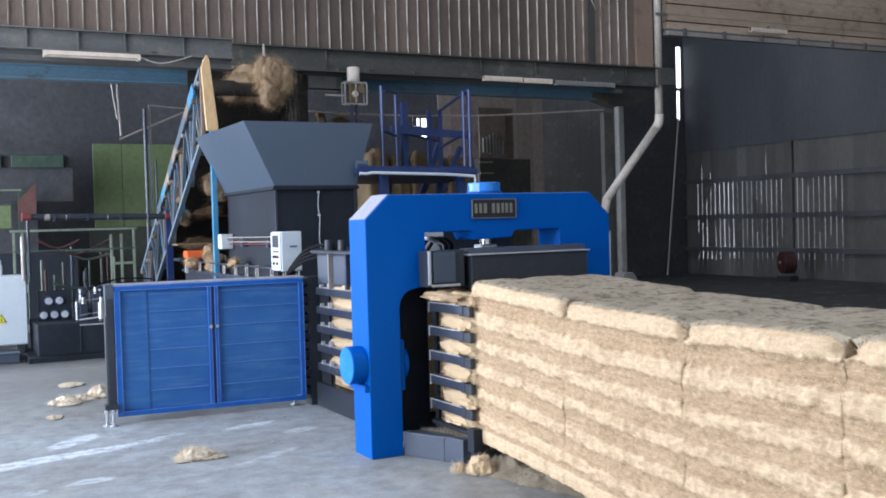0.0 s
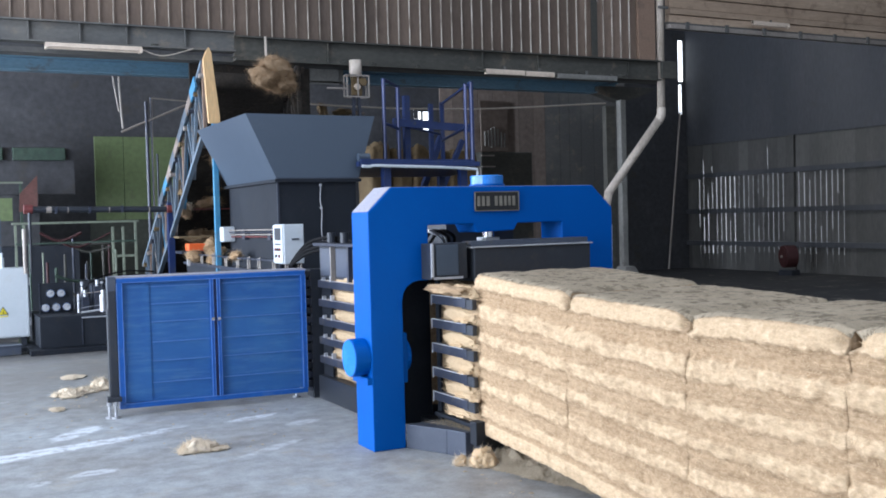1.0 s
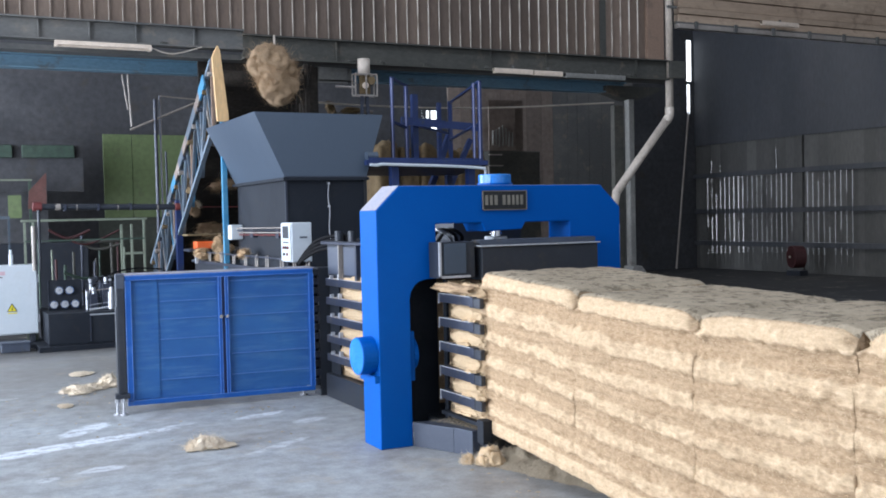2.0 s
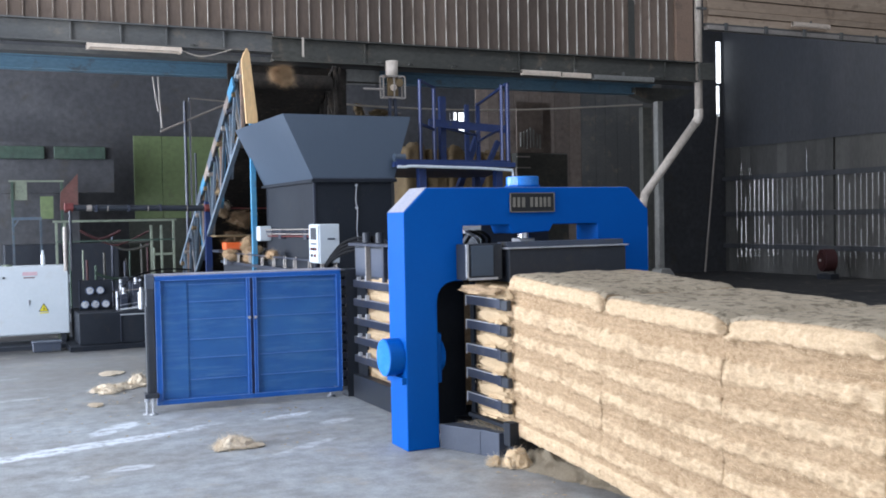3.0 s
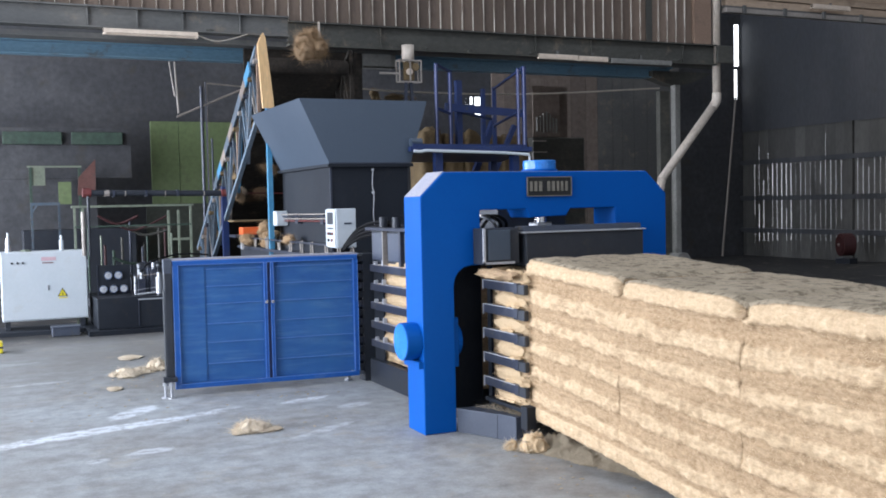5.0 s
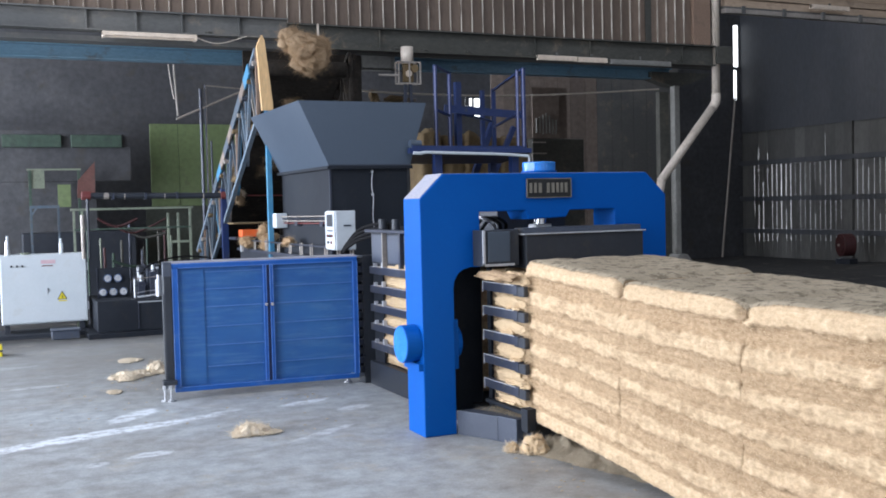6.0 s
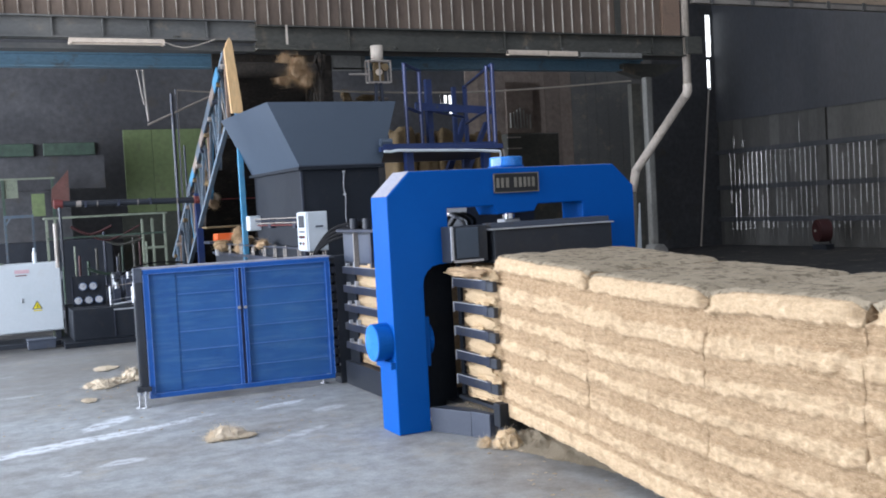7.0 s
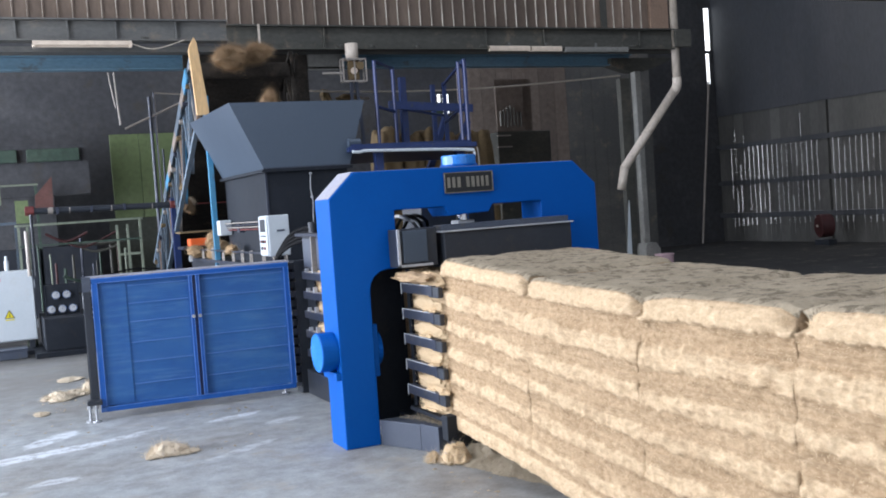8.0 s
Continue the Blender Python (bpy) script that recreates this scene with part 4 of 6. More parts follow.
def press_body(baler):
    part("press_body", box(3.42, 4.44, 8.5, 13.2, 0.0, 1.0), BLACK, baler, bevel=0.01)
    part("body_rail", box(3.38, 3.46, 8.5, 13.2, 1.0, 1.03), CHANNEL, baler)
    rng = random.Random(3)
    for y in (8.75, 9.12, 9.5, 9.98, 10.34, 10.75, 11.22, 11.75, 12.3):
        h = rng.uniform(0.1, 0.15)
        part("stud", rod([(3.4, y, 1.03), (3.4, y, 1.03 + h)], 0.008, 8), RAILPALE, baler)
        part("stud", rod([(3.4, y + 0.07, 1.03), (3.4, y + 0.07, 1.02 + h)], 0.007, 8), RAILPALE, baler)
    part("stud_rail", box(3.385, 3.42, 9.4, 12.6, 1.13, 1.145), CHANNEL, baler)
    part("feed_box", box(3.545, 4.37, 9.77, 11.55, 1.0, 1.93), FEEDBLACK, baler, "black steel feed box below the hopper", bevel=0.006)
    part("feed_box_flange", box(3.5, 4.41, 9.72, 11.6, 1.9, 1.93), FEEDBLACK, baler)
    part("feed_box_seam", box(3.53, 3.55, 9.76, 9.775, 1.05, 1.9), CHANNEL, baler)
    # cable down the front of the feed box
    part("cable", rod(curve_points([(3.98, 9.75, 1.86), (3.97, 9.75, 1.72), (3.985, 9.75, 1.6), (3.975, 9.75, 1.42), (3.99, 9.75, 1.28)], 5), 0.005, 6), EDGE, baler)
    for z in (1.86, 1.63):
        part("cable_clip", box(3.97, 3.99, 9.74, 9.77, z, z + 0.02), EDGE, baler)


def hopper(baler):
    # four slanting plates with thickness
    top = [(3.245, 9.8), (4.61, 9.8), (4.61, 11.73), (3.245, 11.73)]
    low = [(3.523, 9.74), (4.387, 9.74), (4.387, 11.55), (3.523, 11.55)]
    zt, zl, t = 2.575, 1.93, 0.012
    cx, cy = 3.93, 10.7
    names = ("hopper_front", "hopper_right", "hopper_back", "hopper_left")
    for i in range(4):
        j = (i + 1) % 4
        bm = bmesh.new()

        def inn(p):
            return (p[0] + (t if p[0] < cx else -t), p[1] + (t if p[1] < cy else -t))

        quad = [(*low[i], zl), (*low[j], zl), (*top[j], zt), (*top[i], zt)]
        back = [(*inn(low[i]), zl), (*inn(low[j]), zl), (*inn(top[j]), zt), (*inn(top[i]), zt)]
        a = [bm.verts.new(p) for p in quad]
        b = [bm.verts.new(p) for p in back]
        bm.faces.new(a)
        bm.faces.new(b[::-1])
        for k in range(4):
            bm.faces.new((a[k], a[(k + 1) % 4], b[(k + 1) % 4], b[k]))
        part(names[i], bm, SLATE, baler, "slate grey sheet steel hopper side")
    part("hopper_collar", box(3.51, 4.4, 9.728, 9.74, 1.932, 1.941), CHANNEL, baler)


def build_baler():
    baler = thing("baler", (3.93, 8.0, 0), "large blue and black horizontal fibre baling press", "baler")
    portal_frame(baler)
    chamber(baler)
    press_body(baler)
    hopper(baler)
    return baler


def guard_gate():
    gate = thing("guard_gate", (2.5, 8.35, 0), "blue double-leaf mesh guard gate standing open", "gate")
    y, x0, x1 = 8.3, 1.738, 3.268
    part("top_rail", box(x0, x1, y, y + 0.05, 1.06, 1.1), BLUE_MESH_FRAME, gate, bevel=0.005)
    part("bottom_rail", box(x0, x1, y, y + 0.05, 0.06, 0.1), BLUE_MESH_FRAME, gate, bevel=0.005)
    for xa, xb in ((x0, x0 + 0.045), (x1 - 0.04, x1), (2.468, 2.495), (2.522, 2.549)):
        part("stile", box(xa, xb, y - 0.002, y + 0.048, 0.1, 1.06), BLUE_MESH_FRAME, gate, bevel=0.005)
        # pale blue strips are painted highlights on the frame's edges
        part("bright_edge", box(xa, xa + 0.006, y - 0.005, y - 0.002, 0.1, 1.06), HIGHLIGHTBLUE, gate)
        part("bright_edge", box(xb - 0.004, xb, y - 0.005, y - 0.002, 0.1, 1.06), HIGHLIGHTBLUE, gate)
    part("centre_strip", box(2.497, 2.52, y + 0.01, y + 0.04, 0.1, 1.06), NAVY, gate)
    for xa, xb in ((x0 + 0.045, 2.468), (2.549, x1 - 0.04)):
        leaf = part("mesh_panel", box(xa, xb, y + 0.028, y + 0.034, 0.1, 1.06), MESH, gate, "blue expanded metal mesh panel")
        for z in (0.247, 0.42, 0.573, 0.736, 0.88, 1.02):
            part("rung", box(xa + (0.22 if xa < 2 else 0.02), xb - 0.005, y + 0.02, y + 0.028, z - 0.003, z + 0.004), RUNG, leaf)
    # the rails get the same painted highlights
    part("bright_edge", box(x0, x1, y - 0.003, y, 1.093, 1.099), HIGHLIGHTBLUE, gate)
    part("bright_edge", box(x0 + 0.05, x1 - 0.04, y - 0.003, y, 0.096, 0.1), HIGHLIGHTBLUE, gate)
    part("bright_edge", box(x0 + 0.05, x1 - 0.04, y - 0.003, y, 1.06, 1.064), HIGHLIGHTBLUE, gate)
    part("kick_strip", box(1.785, 1.99, y + 0.02, y + 0.027, 0.105, 1.055), MESH, gate)
    for x in (2.485, 2.535):
        part("latch_knob", rod([(x, y - 0.025, 0.735), (x, y, 0.735)], 0.014, 12), CHROME, gate)
    part("end_post", box(1.672, 1.734, y - 0.005, y + 0.15, 0.16, 1.0), BLACK, gate, bevel=0.006)
    part("end_cap", box(1.672, 1.734, y - 0.005, y + 0.15, 1.0, 1.11), GREYPANEL, gate)
    part("end_plate", box(1.667, 1.672, y + 0.0, y + 0.15, 0.16, 0.86), BLACK, gate)
    part("back_rail", box(1.76, 3.27, y + 0.2, y + 0.25, 0.9, 1.0), BLACK, gate)
    part("top_cap", box(1.7, 3.28, y - 0.004, y + 0.25, 1.1, 1.108), PALEFILM, gate, "dust lying along the top rail")
    for x, yy in ((1.655, y - 0.02), (1.7, y - 0.05), (3.2, y + 0.15)):
        c = part("levelling_foot", rod([(x, yy, 0.012), (x, yy, 0.15)], 0.01, 10), SILVER, gate)
        part("foot_disc", rod([(x, yy, 0.0), (x, yy, 0.014)], 0.032, 16), SILVER, c)
        part("foot_nut", rod([(x, yy, 0.1), (x, yy, 0.125)], 0.02, 6), SILVER, c)
    part("foot_bracket", box(1.64, 1.75, y - 0.06, y + 0.06, 0.13, 0.165), BLACK, gate, bevel=0.004)
    part("hinge_link", bar((3.2, y + 0.02, 0.09), (3.42, y + 0.1, 0.06), 0.03), SILVER, gate)
    # it stands slightly askew
    gate.location, gate.rotation_euler = (2.512, 8.415, 0), (0, 0, radians(-4.9))
    return gate


# ---------------- fibre ----------------
def strands(bm, spots, rng, length, width, lift=0.25, along=None):
    """Thin loose fibres on the given (place, normal) spots."""
    for p, n in spots:
        n = Vector(n)
        d = Vector((rng.gauss(0, 1), rng.gauss(0, 1), rng.gauss(0, 1)))
        if along is not None:
            d = d * 0.6 + Vector(along) * rng.choice((-1, 1))
        d = (d - n * d.dot(n)).normalized()
        L = length * rng.uniform(0.4, 1.5)
        s = n.cross(d) * width * rng.uniform(0.6, 1.4)
        p = Vector(p) + n * 0.002
        mid = p + d * L * 0.55 + n * L * lift * rng.uniform(0.2, 1.0)
        end = p + d * L + n * L * lift * rng.uniform(-0.6, 1.2)
        a, b, c, e = bm.verts.new(p - s), bm.verts.new(p + s), bm.verts.new(mid + s * 0.8), bm.verts.new(mid - s * 0.8)
        g = bm.verts.new(end)
        bm.faces.new((a, b, c, e))
        bm.faces.new((e, c, g))


def knots(table, y):
    """Straight steps through (y, value) pairs, y falling."""
    if y >= table[0][0]:
        return table[0][1]
    for (ya, va), (yb, vb) in zip(table, table[1:]):
        if y >= yb:
            return va + (vb - va) * (ya - y) / (ya - yb)
    return table[-1][1]


def bale_line(y):
    """How far the bale has swung sideways, and the height of its underside: it slides off the table and sinks to the floor."""
    s = max(0.0, 5.65 - y)
    return -0.012 - 0.034 * s - 0.005 * s * s, knots(((5.7, 0.178), (5.0, 0.146), (4.5, 0.115), (4.1, 0.08), (3.6, 0.055), (2.6, 0.045)), y)


def flake(parent, y0, y1, z_near, z_far, seed, count, gap0=0.02, gap1=0.02):
    """One pressed charge of the bale: a bulging block, grooved by the side bars, with a loose roll along the top edge.
    z_near, z_far: height of the top at y0 and y1; gap0, gap1: how wide the cleft at each end gapes."""
    rng = random.Random(seed)
    bm = bmesh.new()
    loose = bm.verts.layers.float.new("loose")
    crease_shade = bm.verts.layers.float.new("crease_shade")
    r = 0.07
    left, right, top, low = 3.45, 4.42, 1.15, 0.1
    pts = []
    H = top - low
    nz, nx = 118, 44
    for i in range(nz + 1):
        pts.append((left, low + H * i / nz, -1, 0))
    for i in range(1, nx + 1):
        pts.append((left + (right - left) * i / nx, top, 0, 1))
    for i in range(1, 21):
        pts.append((right, top - H * i / 20, 1, 0))
    for i in range(1, 10):
        pts.append((right + (left - right) * i / 10, low, 0, -1))
    cx, cz = (left + right) / 2, (top + low) / 2
    hw, hh = (right - left) / 2, H / 2
    ny = 104
    rings, normals = [], []
    for j in range(ny + 1):
        v = j / ny
        y = y0 + (y1 - y0) * v
        edge, gape = (v * (y1 - y0), gap0) if v < 0.5 else ((1 - v) * (y1 - y0), gap1)
        swing, under_z = bale_line(y)
        top_z = z_near + (z_far - z_near) * v
        ring, nrow = [], []
        for x, z, ax, az in pts:
            dx, dz = x - cx, z - cz
            ex, ez = abs(dx) - (hw - r), abs(dz) - (hh - r)
            n = Vector((ax, 0, az))
            if ex > 0 and ez > 0 and dz > 0:
                n = Vector((math.copysign(ex, dx), 0, ez)).normalized()
                k = min(1.0, r / max(math.hypot(ex, ez), 1e-6))
                dx = math.copysign(hw - r + ex * k, dx)
                dz = hh - r + ez * k
            P = Vector((cx + dx, y, cz + dz))
            side = max(0.0, -n.x)
            roll = max(0.0, min(1.0, (P.z - 1.045 - 0.008 * noise.noise((y * 7, seed, 3.0))) / 0.025))
            # the cleft between charges: wide and round at the roll, a ragged line below
            wander = 0.014 * noise.noise((seed + (0 if v < 0.5 else 1), P.z * 5, P.x * 5)) + 0.007 * noise.noise((seed, P.z * 19, P.x * 19))
            near = max(0.0, edge + (wander if 0 < v < 1 else 0)) / (0.02 + gape * roll)
            deep = (0.03 + 0.5 * gape) * roll + (1 - roll) * min(0.009, max(0.0, 0.002 + 0.02 * noise.noise((seed * 2.0, P.z * 4, P.x * 4))))
            pinch = deep * math.exp(-near ** 1.6) * (0.45 if n.z > 0.9 else 1.0)
            bulge = 0.003 * (1 - (2 * v - 1) ** 8)
            # layers: pressed flat by the bars, loose between them
            phase = (P.z - 0.972 - 0.028 * max(0.0, min(1.0, (P.z - 0.87) / 0.1))) / 0.1605
            layer = math.floor(phase + 0.5)
            ripple = noise.noise((P.y * 2.1, seed * 3.1, layer * 3.3)) * 0.07 + 0.08 * noise.noise((P.y * 12, seed * 1.7, P.z * 5)) + 0.07 * noise.noise((P.y * 29, seed * 2.3, P.z * 9))
            wave = 0.5 - 0.5 * math.cos(2 * math.pi * (phase + ripple))
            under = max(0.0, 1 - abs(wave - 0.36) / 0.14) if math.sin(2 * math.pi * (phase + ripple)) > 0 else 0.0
            wave = min(1.0, max(0.0, (wave - 0.56) / 0.16))
            foot = P.z < low + 0.085
            if foot:
                wave, under = 1.0, 0.0
            tuft = noise.noise((P.y * 16 + layer * 7.7, seed, P.z * 7)) + 0.6 * noise.noise((P.y * 37 + layer * 3.1, seed, P.z * 11))
            d = bulge - pinch - (0.024 if P.z > 0.93 else 0.009) * side * (1 - wave) * (1 - roll)
            d += side * wave * (1 - roll) * (0.012 * tuft)
            d += side * (1 - wave) * 0.006 * noise.noise((P.y * 2.4 + seed, P.z * 85, 0))
            calm = 0.4 if n.z > 0.4 or roll > 0.5 else 1.0
            d += 0.006 * noise.noise((P.x * 5 + seed, P.y * 5, P.z * 9)) + calm * 0.006 * noise.noise((P.x * 17, P.y * 15 + seed, P.z * 26)) + calm * 0.006 * noise.noise((P.x * 45, P.y * 40, P.z * 52 + seed))
            if n.z > 0.7:
                d += -0.014 * max(0, noise.noise((P.x * 6.5, P.y * 6.5, seed)) - 0.1) * 1.5
            Q = P + n * d
            if roll > 0.2 and n.z < 0.9:
                # the roll's end curls into the cleft
                Q.y += (1 if v < 0.5 else -1) * 0.5 * gape * roll * math.exp(-near ** 2)
            Q.x += swing
            Q.z = under_z + (Q.z - low) * (top_z - under_z) / H
            vert = bm.verts.new(Q)
            # painted shade, strongest below each layer's ridge and in the roll's clefts
            vert[crease_shade] = min(1.0, under * side * min(1.0, max(0.0, 0.5 + 1.6 * noise.noise((P.y * 6, P.z * 4, seed)))) * (1 - roll) + 0.9 * math.exp(-(near * 1.4) ** 2) * (0.1 + 0.8 * roll))
            patchy = min(1.0, max(0.0, 0.86 + 0.7 * noise.noise((P.y * 2.6, layer * 5.0, seed)) + 0.8 * noise.noise((P.y * 13, layer * 5.0 + P.z * 4, seed))))
            vert[loose] = min(1.0, max(roll * (1.0 if n.z < 0.75 else 0.0), side * wave * (1.0 if foot else patchy)))
            ring.append(vert)
            nrow.append(n)
        rings.append(ring)
        normals.append(nrow)
    m = len(pts)
    spots_side, spots_top = [], []
    for j in range(ny):
        for i in range(m):
            k = (i + 1) % m
            f = bm.faces.new((rings[j][i], rings[j][k], rings[j + 1][k], rings[j + 1][i]))
            f.smooth = True
            f.material_index = 1 if normals[j][i].z > 0.8 else 0
    bm.faces.new(rings[0][::-1])
    bm.faces.new(rings[-1])
    bm.verts.ensure_lookup_table()
    wts = []
    for j in range(ny):
        for i in range(nz + nx):
            wts.append((0.35 + rings[j][i][loose]) if i < nz else 0.2)
    cells = rng.choices([(j, i) for j in range(ny) for i in range(nz + nx)], wts, k=count)
    for j, i in cells:
        a, b = rings[j][i].co, rings[j + 1][i + 1].co
        c = rings[j][i + 1].co
        p = a + (b - c) * rng.random() + (c - a) * rng.random()
        (spots_top if normals[j][i].z > 0.75 else spots_side).append((p, normals[j][i]))
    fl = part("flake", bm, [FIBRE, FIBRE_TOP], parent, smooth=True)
    sb = bmesh.new()
    strands(sb, spots_side, rng, 0.014, 0.0008, 0.12)
    tagged(part("fuzz", sb, STRAND, fl), kind="stuff")
    sb = bmesh.new()
    strands(sb, spots_top, rng, 0.02, 0.001, 0.2)
    tagged(part("fuzz", sb, STRAND_TOP, fl), kind="stuff")
    return fl


def bale():
    b = thing("fibre_bale", (3.95, 3.8, 0.0), "long pale tan pressed fibre bale on the floor", "bale")
    flake(b, 4.605, 5.7, 1.112, 1.165, 1, 6500, 0.022, 0.012)
    flake(b, 3.605, 4.605, 1.078, 1.1, 2, 6500, 0.028, 0.022)
    flake(b, 2.69, 3.605, 1.1, 1.072, 3, 6500, 0.045, 0.028)
    flake(b, 1.9, 2.69, 1.095, 1.1, 4, 4500, 0.02, 0.055)
    # the charge still in the chamber, seen between the bars
    part("chamber_charge", box(3.46, 4.42, 5.72, 6.08, 0.2, 1.06), FIBRE, b)
    part("chamber_charge", box(3.46, 4.42, 6.5, 8.28, 0.2, 1.06), FIBRE, b)
    rng = random.Random(8)
    sb = bmesh.new()
    spots = [((3.44, rng.choice((rng.uniform(5.6, 6.06), rng.uniform(7.1, 8.05))), rng.uniform(0.22, 1.08)), (-1, 0, 0)) for _ in range(11000)]
    strands(sb, spots, rng, 0.04, 0.0012, 0.5)
    tagged(part("fuzz", sb, STRAND, b), kind="stuff")
    bm = bmesh.new()
    lump(bm, (3.375, 5.92, 1.05), (0.07, 0.25, 0.03), 4.0, 4, 0.4)
    part("bulging_fibre", bm, FIBRE, b, smooth=True)
    for z0, z1 in zip(BAR_TOPS + (0.245,), (1.06,) + tuple(t - 0.06 for t in BAR_TOPS)):
        zc = (z0 + z1) / 2 - 0.008
        for yc, long in ((7.6, 0.42), (5.84, 0.2)):
            bm = bmesh.new()
            lump(bm, (3.435, yc, zc), (0.032, long, 0.054 if z0 > 0.3 else 0.035), rng.random() * 50, 5, 0.3)
            part("bulging_fibre", bm, STRAND, b, smooth=True)
        # scraps lying on the bars
        for k in range(2):
            bm = bmesh.new()
            lump(bm, (3.41, rng.uniform(5.64, 5.9), z0 + 0.006), (0.025, rng.uniform(0.03, 0.06), 0.01), rng.random() * 50, 3, 0.9)
            part("fibre_scrap", bm, STRAND, b, smooth=True)
    return b


def lump(bm, at, size, seed, sub=3, rough=0.5):
    made = bmesh.ops.create_icosphere(bm, subdivisions=sub, radius=1.0)["verts"]
    for v in made:
        p = v.co.copy()
        d = 1 + rough * noise.noise(p * 1.6 + Vector((seed, 0, 0))) + rough * 0.5 * noise.noise(p * 4.2 + Vector((0, seed, 0)))
        v.co = Vector((p.x * size[0] * d, p.y * size[1] * d, p.z * size[2] * d)) + Vector(at)
    return made


def clump(name, at, size, seed, label, material=None, strand=None, n=700, flat=False, lumps=4, fibre_len=0.06):
    """A loose tuft of fibre: a ragged core inside a thick haze of curved single fibres."""
    rng = random.Random(seed)
    c = thing(name, at, label, "fibre clump", group="loose fibre clumps")
    small = min(size)
    bm = bmesh.new()
    spots = []
    for k in range(lumps + 2):
        a, e, q = rng.uniform(0, 2 * math.pi), rng.uniform(-1, 1), rng.random() ** 0.5
        o = Vector((math.cos(a) * q * 0.6 * size[0], math.sin(a) * q * 0.6 * size[1], 0 if flat else e * 0.6 * size[2]))
        g = (rng.uniform(0.42, 0.62) if flat else rng.uniform(0.5, 0.7)) * (1.1 - 0.35 * q)
        vs = lump(bm, Vector(at) + o + Vector((0, 0, size[2] * 0.3 * (1 - q) if flat else 0)), (size[0] * g, size[1] * g, size[2] * g * (1.4 if flat else 1)), seed * 7 + k, 4, 0.3)
        for v in vs:
            v.co += Vector([noise.noise(v.co * (2.6 / small) + Vector((i * 7.0, seed, 0))) + 0.45 * noise.noise(v.co * (7.0 / small) + Vector((i * 5.0, 0, seed))) for i in range(3)]) * small * (0.16 if flat else 0.09)
            if flat:
                v.co.z = max(v.co.z, 0.004 + 0.008 * rng.random())
    bm.normal_update()
    faces = list(bm.faces)
    for _ in range(n * 6):
        f = rng.choice(faces)
        p = f.calc_center_median() - f.normal * rng.uniform(0, 0.15) * small
        spots.append((p, f.normal.copy()))
    body = part("tuft", bm, material or CLUMP, c, smooth=True)
    sb = bmesh.new()
    reach = min(fibre_len * 1.5, small * 0.6) * (0.8 if flat else 1.0)
    for p, nrm in spots:
        d = (Vector((rng.gauss(0, 1), rng.gauss(0, 1), rng.gauss(0, 1))) + nrm * (0.1 if flat else 0.5)).normalized()
        bend = Vector((rng.gauss(0, 1), rng.gauss(0, 1), rng.gauss(0, 1))) * 0.5
        L = reach * rng.uniform(0.4, 1.3)
        w = d.orthogonal().normalized() * min(0.0014, max(0.0008, small * 0.008))
        pts = [p + (d + bend * t) * L * t for t in (0.0, 0.5, 1.0)]
        if flat:
            for q in pts:
                q.z = max(q.z, 0.003)
        va = [sb.verts.new(q - w) for q in pts[:2]] + [sb.verts.new(q + w) for q in pts[:2]]
        tip = sb.verts.new(pts[2])
        sb.faces.new((va[0], va[2], va[3], va[1]))
        sb.faces.new((va[1], va[3], tip))
    tagged(part("fuzz", sb, strand or CLUMP_STRAND, body), kind="stuff")
    return c


def litter():
    """Scattered flecks of fibre, too many to count."""
    rng = random.Random(77)
    bm = bmesh.new()
    for k in range(150):
        cx, cy, sx, sy = rng.choice(((1.45, 9.4, 0.35, 0.5), (1.45, 9.4, 0.35, 0.5), (1.2, 8.3, 0.5, 0.7), (2.4, 7.7, 0.7, 0.4), (2.2, 6.9, 0.35, 0.25), (3.25, 5.2, 0.2, 0.4), (3.2, 4.6, 0.25, 0.5), (2.6, 8.0, 0.4, 0.15)))
        x, y = rng.gauss(cx, sx * 0.6), rng.gauss(cy, sy * 0.6)
        if y > 8.15 and x > 1.62 and y < 8.6 or x > 3.1 and y > 5.5 or x > 3.44:
            continue
        a, r = rng.uniform(0, 6.28), rng.uniform(0.003, 0.012)
        pts = []
        for i in range(6):
            q = r * rng.uniform(0.4, 1.2)
            b = a + i * math.pi / 3
            pts.append((x + math.cos(b) * q * 1.6, y + math.sin(b) * q, 0.003 + 0.006 * rng.random()))
        vs = [bm.verts.new(c) for c in pts]
        top = bm.verts.new((x, y, 0.008 + r * 0.35))
        for i in range(6):
            bm.faces.new((vs[i], vs[(i + 1) % 6], top))
    tagged(part("fibre_litter", bm, STRAND_TOP), "scattered flecks of pale fibre on the floor", "fibre litter", kind="stuff")


